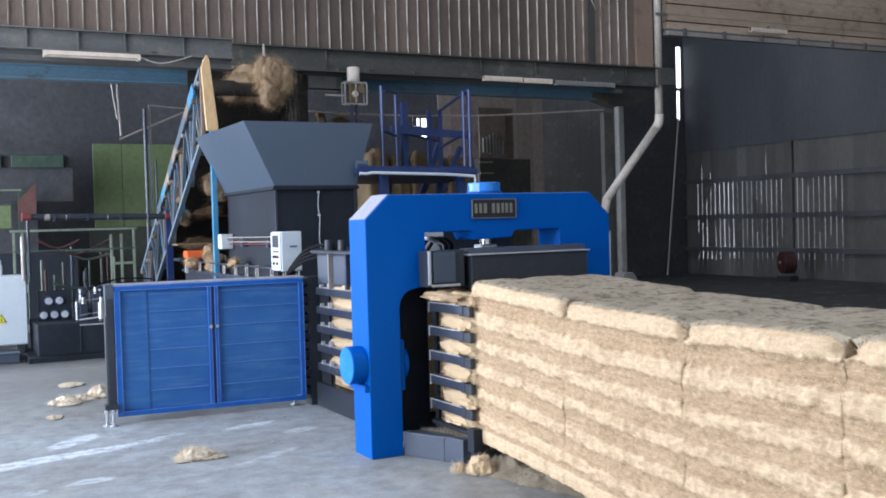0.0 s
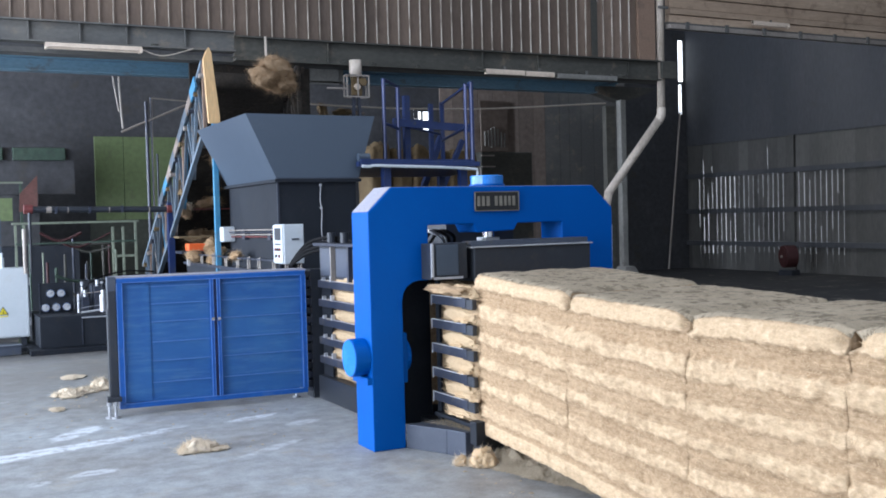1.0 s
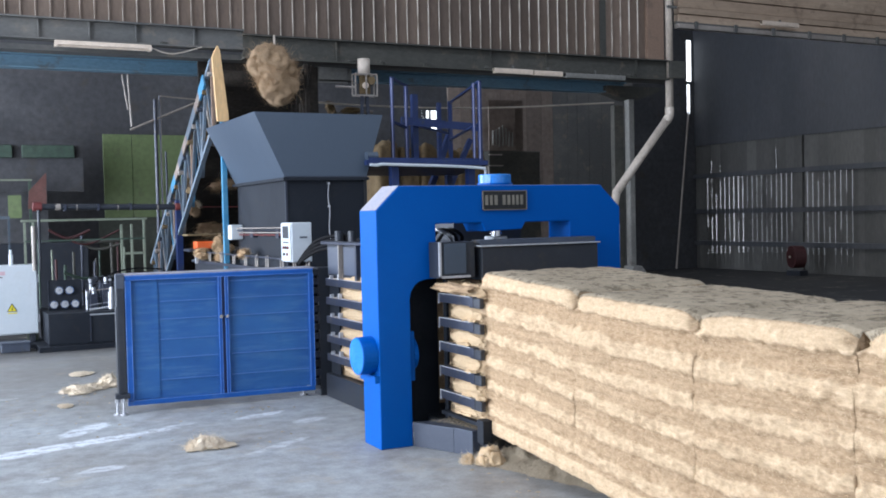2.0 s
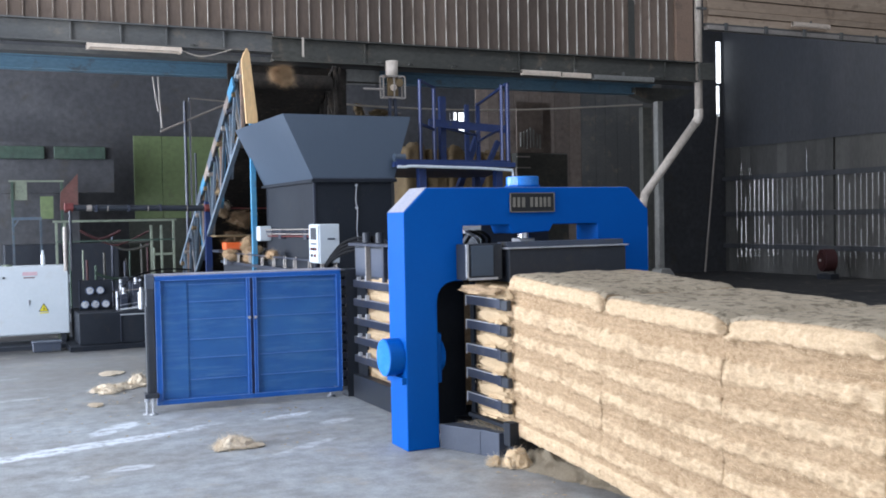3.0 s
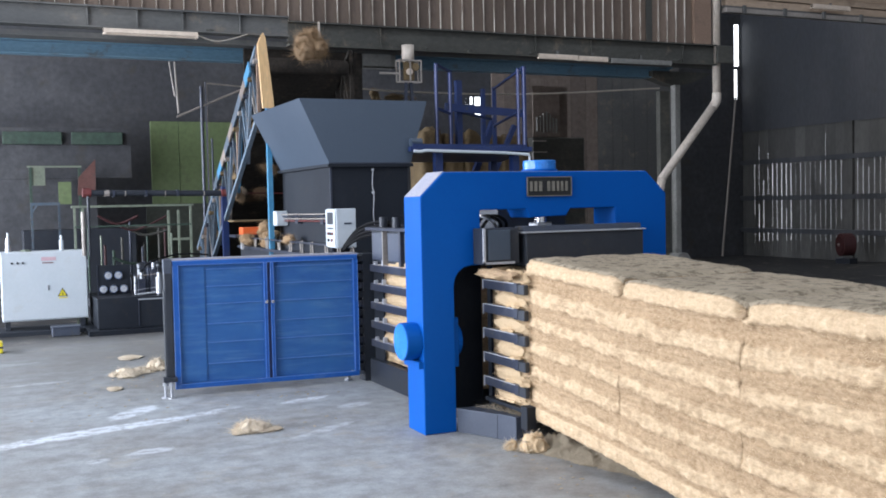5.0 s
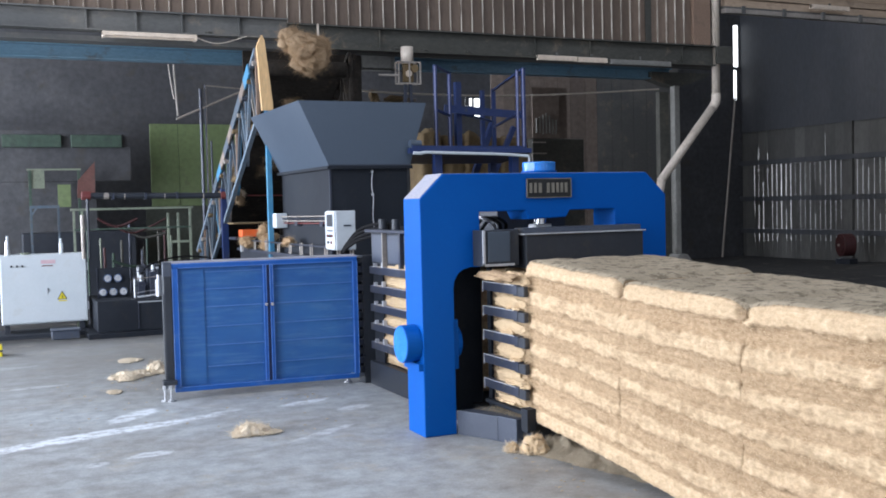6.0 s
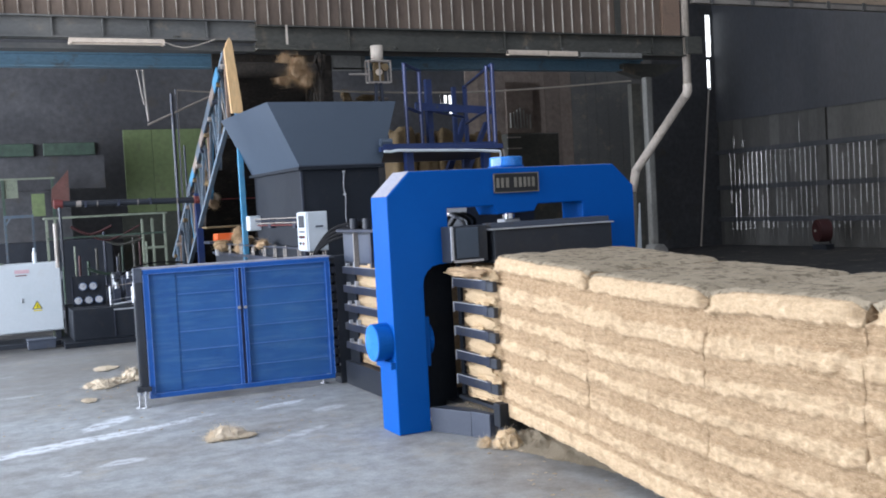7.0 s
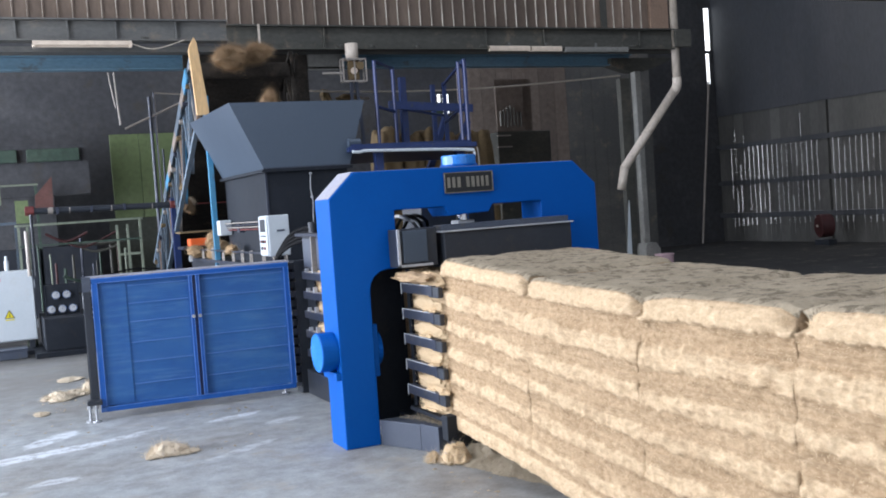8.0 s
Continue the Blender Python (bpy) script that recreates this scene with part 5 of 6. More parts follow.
def drift():
    """Loose fibre that has gathered under the raised end of the bale and fans out over the floor."""
    rng = random.Random(31)
    c = thing("fibre_drift", (3.5, 5.1, 0.0), "low drift of loose tan fibre under the bale", "fibre heap")
    bm = bmesh.new()
    ny, nx = 90, 40
    rows, spots = [], []
    for j in range(ny + 1):
        y = 5.58 - 1.25 * j / ny
        edge = knots(((5.58, 3.4), (5.45, 3.37), (5.29, 3.4), (5.08, 3.45), (4.74, 3.55), (4.3, 3.66)), y) + 0.03 * noise.noise((y * 7, 2.0, 0)) + 0.02 * noise.noise((y * 23, 5.0, 0))
        swing, under = bale_line(y)
        row = []
        for i in range(nx + 1):
            u = 0.42 * i / nx
            x = edge + u
            lumpy = 0.6 + 0.7 * noise.noise((x * 11, y * 9, 1.0)) + 0.4 * noise.noise((x * 27, y * 25, 4.0))
            h = min(u * (0.25 + 2.2 * u), under - 0.012) * max(0.1, lumpy)
            row.append(bm.verts.new((x, y, 0.003 + max(0.0, min(h, under - 0.01)))))
        rows.append(row)
    for j in range(ny):
        for i in range(nx):
            f = bm.faces.new((rows[j][i], rows[j + 1][i], rows[j + 1][i + 1], rows[j][i + 1]))
            if i < 22:
                for _ in range(6):
                    spots.append((f.calc_center_median() + Vector((rng.uniform(-0.006, 0.006), rng.uniform(-0.007, 0.007), 0)), Vector((-0.5, 0, 0.85))))
    body = part("fibre_mat", bm, STRAND_TOP, c, smooth=True)
    sb = bmesh.new()
    strands(sb, spots, rng, 0.026, 0.0009, 0.3)
    tagged(part("fuzz", sb, STRAND_TOP, body), kind="stuff")


def floor_clumps():
    lab = "small tuft of loose pale fibre on the floor"
    clump("fibre_tuft", (2.0, 6.9, 0.0), (0.14, 0.11, 0.075), 11, lab, TUFT, TUFT, 1600, True, 9, 0.034)
    clump("fibre_tuft", (1.52, 9.75, 0.0), (0.17, 0.2, 0.06), 12, lab, TUFT, TUFT, 1200, True, 8, 0.034)
    clump("fibre_tuft", (1.84, 9.98, 0.0), (0.12, 0.16, 0.1), 13, lab, TUFT, TUFT, 1200, True, 7, 0.034)
    clump("fibre_tuft", (2.1, 6.84, 0.0), (0.09, 0.07, 0.03), 21, lab, TUFT, TUFT, 700, True, 6, 0.034)
    clump("fibre_tuft", (1.9, 6.84, 0.0), (0.06, 0.06, 0.022), 22, lab, TUFT, TUFT, 500, True, 5, 0.034)
    clump("fibre_tuft", (1.68, 9.86, 0.0), (0.12, 0.13, 0.05), 23, lab, TUFT, TUFT, 700, True, 6, 0.034)
    flat = "thin scrap of pale fibre trodden flat on the floor"
    clump("fibre_tuft", (1.7, 10.86, 0.0), (0.14, 0.2, 0.016), 19, flat, TUFT, TUFT, 500, True, 6, 0.02)
    clump("fibre_tuft", (1.33, 9.06, 0.0), (0.08, 0.12, 0.014), 20, flat, TUFT, TUFT, 400, True, 5, 0.02)
    heap = "low heap of loose tan fibre at the end of the bale"
    clump("fibre_heap", (3.38, 5.49, 0.0), (0.09, 0.09, 0.11), 15, heap, STRAND, TUFT, 2200, True, 14, 0.02)
    clump("fibre_heap", (3.28, 5.58, 0.0), (0.05, 0.06, 0.05), 16, heap, STRAND, TUFT, 700, True, 6, 0.02)
    drift()


# ---------------- the space behind ----------------
def feed_conveyor():
    c = thing("feed_conveyor", (3.9, 13.0, 0), "blue lattice belt conveyor rising to the hopper", "conveyor")
    y0, z0, y1, z1 = 11.75, 3.0, 15.6, 0.55

    def at(s):
        return y0 + (y1 - y0) * s, z0 + (z1 - z0) * s

    # near side in lattice colour, far side in a much darker brown
    for x, paint in ((3.34, TRUSS), (4.48, DARKBROWN)):
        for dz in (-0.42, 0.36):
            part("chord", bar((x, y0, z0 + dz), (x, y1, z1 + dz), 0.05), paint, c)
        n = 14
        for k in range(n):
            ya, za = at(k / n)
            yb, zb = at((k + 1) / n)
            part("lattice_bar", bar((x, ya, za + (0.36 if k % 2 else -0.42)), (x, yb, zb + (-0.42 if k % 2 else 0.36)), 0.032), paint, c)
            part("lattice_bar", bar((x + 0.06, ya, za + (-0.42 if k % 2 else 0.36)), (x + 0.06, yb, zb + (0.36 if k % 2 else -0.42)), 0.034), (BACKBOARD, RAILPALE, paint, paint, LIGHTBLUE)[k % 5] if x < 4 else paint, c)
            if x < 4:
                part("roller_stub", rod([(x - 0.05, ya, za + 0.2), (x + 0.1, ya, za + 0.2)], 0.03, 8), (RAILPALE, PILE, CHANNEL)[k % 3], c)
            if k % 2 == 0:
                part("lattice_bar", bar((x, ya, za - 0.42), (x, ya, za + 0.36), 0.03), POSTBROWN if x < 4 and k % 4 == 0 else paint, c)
        part("leg", box(x + 0.045, x + 0.1, 11.58, 11.635, 0, 2.86) if x < 4 else box(x - 0.03, x + 0.03, 11.9, 11.96, 0, 2.92), LIGHTBLUE if x < 4 else paint, c)
        part("leg", box(x - 0.04, x + 0.04, 13.66, 13.74, 0, 1.8), NAVY, c)
    for k, (paint, deep) in enumerate(((LIGHTBLUE, 0.15), (BACKBOARD, 0.12), (TRUSS, 0.13), (TRUSS, 0.12), (BACKBOARD, 0.12), (TRUSS, 0.13), (BACKBOARD, 0.11), (LIGHTBLUE, 0.12), (TRUSS, 0.12))):
        s = 0.055 + 0.062 * k
        (ya, za), (yb, zb) = at(s), at(s + 0.064)
        part("edge_guard", bar((3.3, ya, za + 0.3), (3.3, yb, zb + 0.3), 0.02, deep), paint, c)
    part("belt", bar((3.91, y0, z0 + 0.2), (3.91, y1, z1 + 0.2), 1.0, 0.03), DARKBROWN, c)
    part("head_drum", rod([(3.4, y0, z0 + 0.16), (4.42, y0, z0 + 0.16)], 0.09, 20), DARKBROWN, c)
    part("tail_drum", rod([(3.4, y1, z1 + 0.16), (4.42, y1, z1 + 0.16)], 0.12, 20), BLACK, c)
    part("head_hood", box(3.42, 4.98, 12.72, 12.76, 2.78, 3.495), DARKBROWN, c, "dark brown sheet behind the conveyor head")
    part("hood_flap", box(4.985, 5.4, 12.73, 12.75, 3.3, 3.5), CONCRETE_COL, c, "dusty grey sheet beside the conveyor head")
    part("hood_post", box(4.9, 4.96, 12.76, 12.82, 0.0, 3.34), DARKBROWN, c)
    plank = thing("wooden_plank", (3.22, 10.9, 2.577), "pale pine plank standing on the hopper rim", "plank")
    bm = prism_y([(3.165, 2.578), (3.29, 2.578), (3.287, 2.66), (3.216, 3.33), (3.19, 3.385), (3.155, 3.33), (3.126, 3.25)], 10.88, 10.925)
    part("board", bm, WOOD, plank, bevel=0.004)
    clump("pipe_residue", (5.55, 13.78, 3.06), (0.08, 0.06, 0.12), 62, "dull brown fibre caught on a pipe", PILE, PILE, 400, fibre_len=0.03)
    clump("pipe_residue", (5.9, 13.78, 3.05), (0.2, 0.06, 0.05), 61, "dull brown fibre caught on a pipe", PILE, PILE, 400, fibre_len=0.03)
    clump("cord_residue", (3.53, 13.6, 1.71), (0.08, 0.06, 0.08), 63, "tan fibre tangled round a thin cord", TUFT, TUFT, 500, fibre_len=0.04)
    rng = random.Random(64)
    for k in range(7):
        q = rng.uniform(0.1, 0.75)
        ya, za = at(q)
        clump("belt_residue", (3.34 + rng.uniform(0, 0.08), ya, za + rng.choice((-0.14, 0.05, 0.3))), (0.05, 0.09, 0.05 + 0.05 * rng.random()), 70 + k, "brown fibre scrap snagged in the conveyor lattice", PILE, PILE, 120, lumps=3)
    # twin posts with brace beside the conveyor
    g = thing("post_stand", (3.43, 15.3, 0), "pair of thin dark steel posts with a slanting brace", "post")
    part("post", rod([(3.393, 15.3, 0), (3.393, 15.3, 3.31)], 0.024, 10), CHANNEL, g)
    part("post", rod([(3.46, 15.3, 0), (3.46, 15.3, 3.375)], 0.014, 10), CHANNEL, g)
    part("post_edge", box(3.467, 3.472, 15.28, 15.286, 0.0, 3.37), RAILPALE, g)
    part("post", rod([(3.53, 15.3, 0), (3.53, 15.3, 2.55)], 0.016, 10), CHANNEL, g)
    part("top_arm", rod([(3.46, 15.3, 3.365), (4.0, 15.3, 3.33)], 0.011, 8), RAILPALE, g)
    part("brace", rod([(3.03, 15.3, 2.862), (4.0, 15.3, 3.287)], 0.016, 8), RAILPALE, g)
    part("base_plate", box(3.3, 3.58, 15.2, 15.4, 0, 0.015), CHANNEL, g)
    h = thing("hanging_cable", (2.7, 13.45, 3.4), "grey cables hanging from the blue beam", "cable")
    part("strand", rod(curve_points([(2.69, 13.4, 3.39), (2.7, 13.4, 3.1), (2.72, 13.4, 2.74)], 4), 0.012, 6), RAILPALE, h)
    part("strand", rod(curve_points([(2.62, 13.4, 3.39), (2.65, 13.4, 3.15), (2.68, 13.4, 2.95)], 4), 0.009, 6), RAILPALE, h)
    pipe = thing("service_pipe", (2.5, 13.72, 1.7), "dark horizontal pipe with red couplings and tape", "pipe")
    part("tube", rod([(1.6, 13.65, 1.74), (3.5, 13.65, 1.71)], 0.04, 12), BLACK, pipe)
    part("coupling", rod([(1.54, 13.65, 1.745), (1.64, 13.65, 1.74)], 0.06, 12), RED, pipe)
    part("coupling", rod([(3.28, 13.6, 1.715), (3.34, 13.6, 1.715)], 0.05, 12), RED, pipe)
    part("cord", rod([(3.34, 13.6, 1.71), (4.2, 13.6, 1.7)], 0.008, 6), RED, pipe)
    for x in (1.9, 2.3, 2.7):
        part("clamp", box(x, x + 0.03, 13.6, 13.7, 1.683, 1.768), CHANNEL, pipe)
    for x in (1.8, 2.05, 2.55, 3.05):
        part("tape", rod([(x, 13.65, 1.737 - 0.016 * (x - 1.6)), (x + 0.012 + 0.05 * (x < 1.9), 13.65, 1.737 - 0.016 * (x - 1.6))], 0.0425, 12), RAILPALE, pipe)
    clump("caught_tuft", (3.5, 13.55, 1.69), (0.08, 0.07, 0.1), 31, "tuft of brown fibre caught on a cord", CLUMP, CLUMP_STRAND, 300)


def catwalk():
    c = thing("catwalk", (5.4, 10.2, 0), "navy blue steel platform with guard rails", "platform")
    part("deck", prism_z([(4.6, 9.66), (5.74, 9.6), (6.7, 12.15), (5.0, 12.15), (4.6, 10.6)], 2.05, 2.1), NAVY, c, bevel=0.004)
    part("toe_board", box(4.38, 5.7, 9.64, 9.655, 2.05, 2.125), NAVY, c)
    part("motor_bracket", box(4.36, 4.62, 9.656, 9.72, 2.05, 2.1), NAVY, c)
    for x, y, z, w in ((4.9, 10.2, 3.03, 0.03), (5.67, 9.64, 2.95, 0.035), (5.61, 9.66, 2.93, 0.025), (5.37, 10.85, 3.05, 0.035), (5.52, 10.95, 2.95, 0.07), (6.54, 12.0, 3.02, 0.045), (6.4, 12.05, 3.0, 0.05)):
        pst = part("post", box(x - w / 2, x + w / 2, y - w / 2, y + w / 2, 2.1, z), NAVY, c)
        if w < 0.04:
            # thin pale line down the post's left edge
            part("bright_edge", box(x - w / 2 - 0.002, x - w / 2 + 0.012, y - w / 2 - 0.003, y - w / 2, 2.12, z - 0.01), PALELINE, pst)
    for a, b in (((4.9, 10.2, 3.02), (5.37, 10.85, 3.04)), ((5.67, 9.64, 2.94), (6.54, 12.0, 3.0)), ((5.37, 10.85, 2.6), (6.5, 12.0, 2.6)), ((4.9, 10.2, 2.55), (5.37, 10.85, 2.55)), ((5.67, 9.64, 2.5), (6.54, 12.0, 2.52))):
        part("rail", bar(a, b, 0.025), NAVY, c)
    part("knee_board", bar((5.3, 10.85, 2.63), (6.35, 10.85, 2.57), 0.02, 0.09), NAVY, c)
    part("strut", bar((6.66, 12.25, 2.62), (6.3, 12.25, 1.75), 0.075), NAVY, c)
    part("strut", bar((7.0, 12.3, 2.55), (6.6, 12.3, 1.75), 0.06), NAVY, c)
    for x, y in ((4.7, 9.75), (5.6, 9.75), (5.1, 12.0), (6.5, 12.0)):
        part("leg", box(x - 0.04, x + 0.04, y - 0.04, y + 0.04, 0, 2.05), NAVY, c)
    h = thing("white_hose", (5.3, 9.63, 2.08), "thin white hydraulic hose along the platform edge", "hose")
    pts = [(4.38, 9.62, 2.05), (4.46, 9.62, 2.045), (4.52, 9.62, 2.055), (4.75, 9.62, 2.05), (5.2, 9.62, 2.04), (5.5, 9.62, 2.03), (5.7, 9.6, 2.015)]
    part("hose", rod(curve_points(pts, 5), 0.016, 8), WHITE, h)
    part("drop", rod(curve_points([(5.69, 9.6, 2.02), (5.705, 9.6, 1.98), (5.69, 9.6, 1.86), (5.69, 9.6, 1.45)], 6), 0.012, 8), WHITE, h)
    part("drop", rod(curve_points([(5.75, 9.62, 2.04), (5.76, 9.62, 1.9), (5.755, 9.62, 1.45)], 6), 0.009, 8), RAILPALE, h)
    m = thing("grey_motor", (4.43, 9.68, 2.1), "small pale motor on the platform corner", "motor")
    part("body", rod([(4.37, 9.69, 2.145), (4.49, 9.69, 2.145)], 0.04, 16), SLATE, m)
    part("foot", box(4.38, 4.5, 9.66, 9.72, 2.1, 2.13), SLATE, m)
    f = thing("vent_unit", (5.28, 11.9, 2.1), "white pipe over a wire-caged valve on a stand", "valve")
    part("pipe", rod([(5.29, 11.9, 3.29), (5.29, 11.9, 3.495)], 0.078, 18), PIPE, f, smooth=True)
    xs, ys, zs = (5.14, 5.43), (11.82, 11.92), (3.033, 3.297)
    for x in xs:
        for y in ys:
            part("cage_bar", bar((x, y, zs[0]), (x, y, zs[1]), 0.017), RAILPALE, f)
    for z in zs:
        for y in ys:
            part("cage_bar", bar((xs[0], y, z), (xs[1], y, z), 0.017), RAILPALE, f)
        for x in xs:
            part("cage_bar", bar((x, ys[0], z), (x, ys[1], z), 0.017), RAILPALE, f)
    part("cage_bar", bar((5.285, ys[0], zs[0]), (5.285, ys[0], zs[1]), 0.014), RAILPALE, f)
    part("side_pipe", rod([(4.87, 11.8, 3.125), (5.125, 11.8, 3.125)], 0.014, 8), RAILPALE, f)
    part("valve", rod([(5.285, 11.83, 3.16), (5.285, 11.9, 3.16)], 0.04, 16), CREAM, f)
    part("bonnet", box(5.22, 5.36, 11.86, 11.91, 3.055, 3.285), PILE, f, bevel=0.01)
    part("hand_wheel", rod([(5.36, 11.82, 3.22), (5.36, 11.85, 3.22)], 0.05, 14), PILE, f)
    part("stand", bar((5.22, 11.9, 2.1), (5.26, 11.9, 3.055), 0.035), CHANNEL, f)
    part("stand", bar((5.38, 11.9, 2.1), (5.32, 11.9, 3.055), 0.035), CHANNEL, f)


def hydraulic_unit():
    u = thing("hydraulic_unit", (2.1, 13.6, 0), "black hydraulic power unit with chrome pressure gauges", "power unit")
    part("tank", box(1.62, 3.0, 13.1, 14.2, 0.06, 0.44), FEEDBLACK, u, bevel=0.01)
    part("base_frame", box(1.5, 3.05, 12.95, 14.3, 0.0, 0.06), FEEDBLACK, u)
    part("gauge_board", box(1.68, 2.08, 13.62, 13.66, 0.44, 0.82), FEEDBLACK, u, bevel=0.004)
    part("tank_edge", box(2.1, 3.0, 13.085, 13.1, 0.4, 0.415), EDGE, u)
    part("tank_seam", box(2.1, 2.11, 13.085, 13.1, 0.08, 0.4), CHANNEL, u)
    for x, z in ((1.806, 0.69), (1.93, 0.69), (1.742, 0.515), (1.868, 0.515), (1.992, 0.515)):
        g = part("gauge", rod([(x, 13.58, z), (x, 13.62, z)], 0.052, 20), CHROME, u)
        part("dial", rod([(x, 13.572, z), (x, 13.58, z)], 0.04, 20), EDGE, g)
        part("needle", bar((x, 13.57, z), (x + 0.02, 13.57, z + 0.02), 0.004), BLACK, g)
    f = part("filter", rod([(2.39, 13.3, 0.45), (2.39, 13.3, 0.66)], 0.045, 16), SILVER, u)
    part("filter_cap", rod([(2.39, 13.3, 0.66), (2.39, 13.3, 0.72)], 0.025, 12), SILVER, f)
    part("return_pipe", rod([(2.12, 13.3, 0.45), (2.36, 13.3, 0.47)], 0.016, 8), SILVER, u)
    m = part("pump_motor", rod([(2.2, 13.8, 0.66), (2.75, 13.8, 0.66)], 0.17, 20), BLACK, u)
    for k in range(5):
        part("cooling_fin", rod([(2.28 + 0.08 * k, 13.8, 0.66), (2.29 + 0.08 * k, 13.8, 0.66)], 0.185, 20), CHANNEL, m)
    for x in (2.15, 2.3, 2.5, 2.62, 2.8):
        v = part("valve_block", box(x, x + 0.09, 13.4, 13.52, 0.44, 0.6 + 0.08 * ((x * 10) % 3)), CHANNEL, u, bevel=0.006)
        part("solenoid", rod([(x + 0.045, 13.44, 0.6 + 0.08 * ((x * 10) % 3)), (x + 0.045, 13.44, 0.68 + 0.08 * ((x * 10) % 3))], 0.025, 10), SILVER if x < 2.4 else DIMGREEN, v)
    for k in range(5):
        part("hose", rod(curve_points([(2.15 + 0.16 * k, 13.5, 0.6), (2.3 + 0.14 * k, 13.55, 0.82 - 0.02 * k), (2.7 + 0.08 * k, 13.7, 0.92 - 0.05 * k), (3.1, 13.7, 0.9 - 0.06 * k)], 5), 0.011, 8), RUBBER, u)
    rng = random.Random(33)
    for k in range(16):
        x, z = 2.12 + 0.055 * k, 0.44 + rng.uniform(0.06, 0.36)
        yy = 13.35 + rng.uniform(0, 0.2)
        st = part("fitting", rod([(x, yy, 0.44), (x, yy, z)], rng.uniform(0.008, 0.02), 10), rng.choice((BLACK, CHANNEL, SILVER, GREYPANEL)), u)
        part("fitting_cap", rod([(x, yy, z), (x, yy, z + 0.025)], rng.uniform(0.012, 0.024), 6), rng.choice((SILVER, CHANNEL, CHANNEL, EDGE)), st)
    for k in range(4):
        z = 0.5 + 0.09 * k
        part("pressure_line", rod(curve_points([(2.1, 13.34, z), (2.4 + 0.1 * k, 13.32, z + 0.03), (2.75, 13.36, z - 0.02 + 0.04 * (k % 2)), (3.0, 13.5, z)], 5), 0.006, 6), (SILVER, CHANNEL, RAILPALE, CHANNEL)[k], u)
    part("tank_weld", box(2.6, 2.606, 13.09, 13.1, 0.08, 0.4), EDGE, u)
    part("gauge_board_edge", box(1.68, 1.686, 13.61, 13.62, 0.44, 0.82), CHANNEL, u)
    r = thing("pipe_rack", (2.2, 13.9, 0), "pale green steel pipe rack over the power unit", "rack")
    for x, z1 in ((1.46, 1.55), (1.56, 1.55), (2.64, 1.5), (2.77, 1.5), (2.93, 1.57)):
        part("upright", box(x - 0.014, x + 0.014, 13.935, 13.965, 0.06, z1), PALEGREEN, r)
    part("top_bar", box(1.42, 2.97, 13.92, 13.98, 1.555, 1.583), PALEGREEN, r)
    part("cross_bar", box(1.46, 2.93, 13.93, 13.97, 1.3, 1.32), DIMGREEN, r)
    part("short_bar", box(2.64, 2.93, 13.93, 13.97, 1.1, 1.13), PALEGREEN, r)
    part("rising_tube", rod([(1.53, 13.6, 0.95), (1.53, 13.6, 1.5)], 0.024, 10), RAILPALE, r)
    part("rising_tube", rod([(1.6, 13.6, 0.95), (1.6, 13.6, 1.7)], 0.018, 10), BLACK, r)
    rng = random.Random(91)
    for k in range(12):
        # pipes, hoses and brackets crowded behind the unit
        x = 1.75 + 0.1 * k + rng.uniform(-0.03, 0.03)
        mat = rng.choice((DIMGREEN, DIMGREEN, DIMRED, CHANNEL, GRIMYBEAM, PALEGREEN))
        yy = rng.uniform(14.3, 15.2)
        part("riser", rod([(x, yy, 0.05), (x, yy, rng.uniform(0.9, 1.5))], rng.uniform(0.008, 0.02), 8), mat, r)
    for k in range(6):
        z, x = rng.uniform(0.7, 1.45), rng.uniform(1.7, 2.2)
        yy = rng.uniform(14.3, 15.0)
        part("hose", rod(curve_points([(x, yy, z), (x + 0.25, yy, z - rng.uniform(0.0, 0.15)), (x + rng.uniform(0.5, 0.9), yy, z + rng.uniform(-0.1, 0.1))], 5), rng.uniform(0.01, 0.022), 8), rng.choice((RUBBER, DIMGREEN, DIMRED, GRIMYBEAM)), r)
    cab = thing("switch_cabinet", (1.05, 13.9, 0), "white metal electrical cabinet with a warning sign", "cabinet")
    body = part("body", box(0.56, 1.57, 13.72, 14.1, 0.16, 1.02), WHITE, cab, bevel=0.008)
    part("door", box(0.57, 1.56, 13.705, 13.72, 0.175, 1.01), WHITE, cab, bevel=0.004)
    part("lock", box(1.085, 1.105, 13.69, 13.705, 0.54, 0.6), SILVER, cab, bevel=0.003)
    for x in (0.69, 0.755, 0.815):
        part("lamp_button", rod([(x, 13.69, 0.885), (x, 13.705, 0.885)], 0.014, 10), BLACK, cab)
    part("print_bar", box(1.03, 1.2, 13.7, 13.7045, 0.905, 0.95), PINK, cab)
    part("print_bar", box(1.04, 1.17, 13.7, 13.7045, 0.872, 0.884), RED, cab)
    tri = bmesh.new()
    prism_y([(1.205, 0.45), (1.325, 0.45), (1.265, 0.555)], 13.7, 13.7045, tri)
    w = part("warning_sign", tri, SIGNBLACK, cab, "yellow triangular warning sign")
    part("sign_face", prism_y([(1.218, 0.457), (1.312, 0.457), (1.265, 0.54)], 13.697, 13.7), YELLOW, w)
    part("sign_mark", prism_y([(1.26, 0.467), (1.275, 0.467), (1.268, 0.515)], 13.695, 13.697), SIGNBLACK, w)
    part("sign_bar", box(1.22, 1.32, 13.7, 13.7045, 0.425, 0.438), YELLOW, cab)
    for x in (0.62, 1.5):
        part("leg", box(x - 0.03, x + 0.03, 13.75, 14.05, 0.0, 0.16), BLACK, cab)
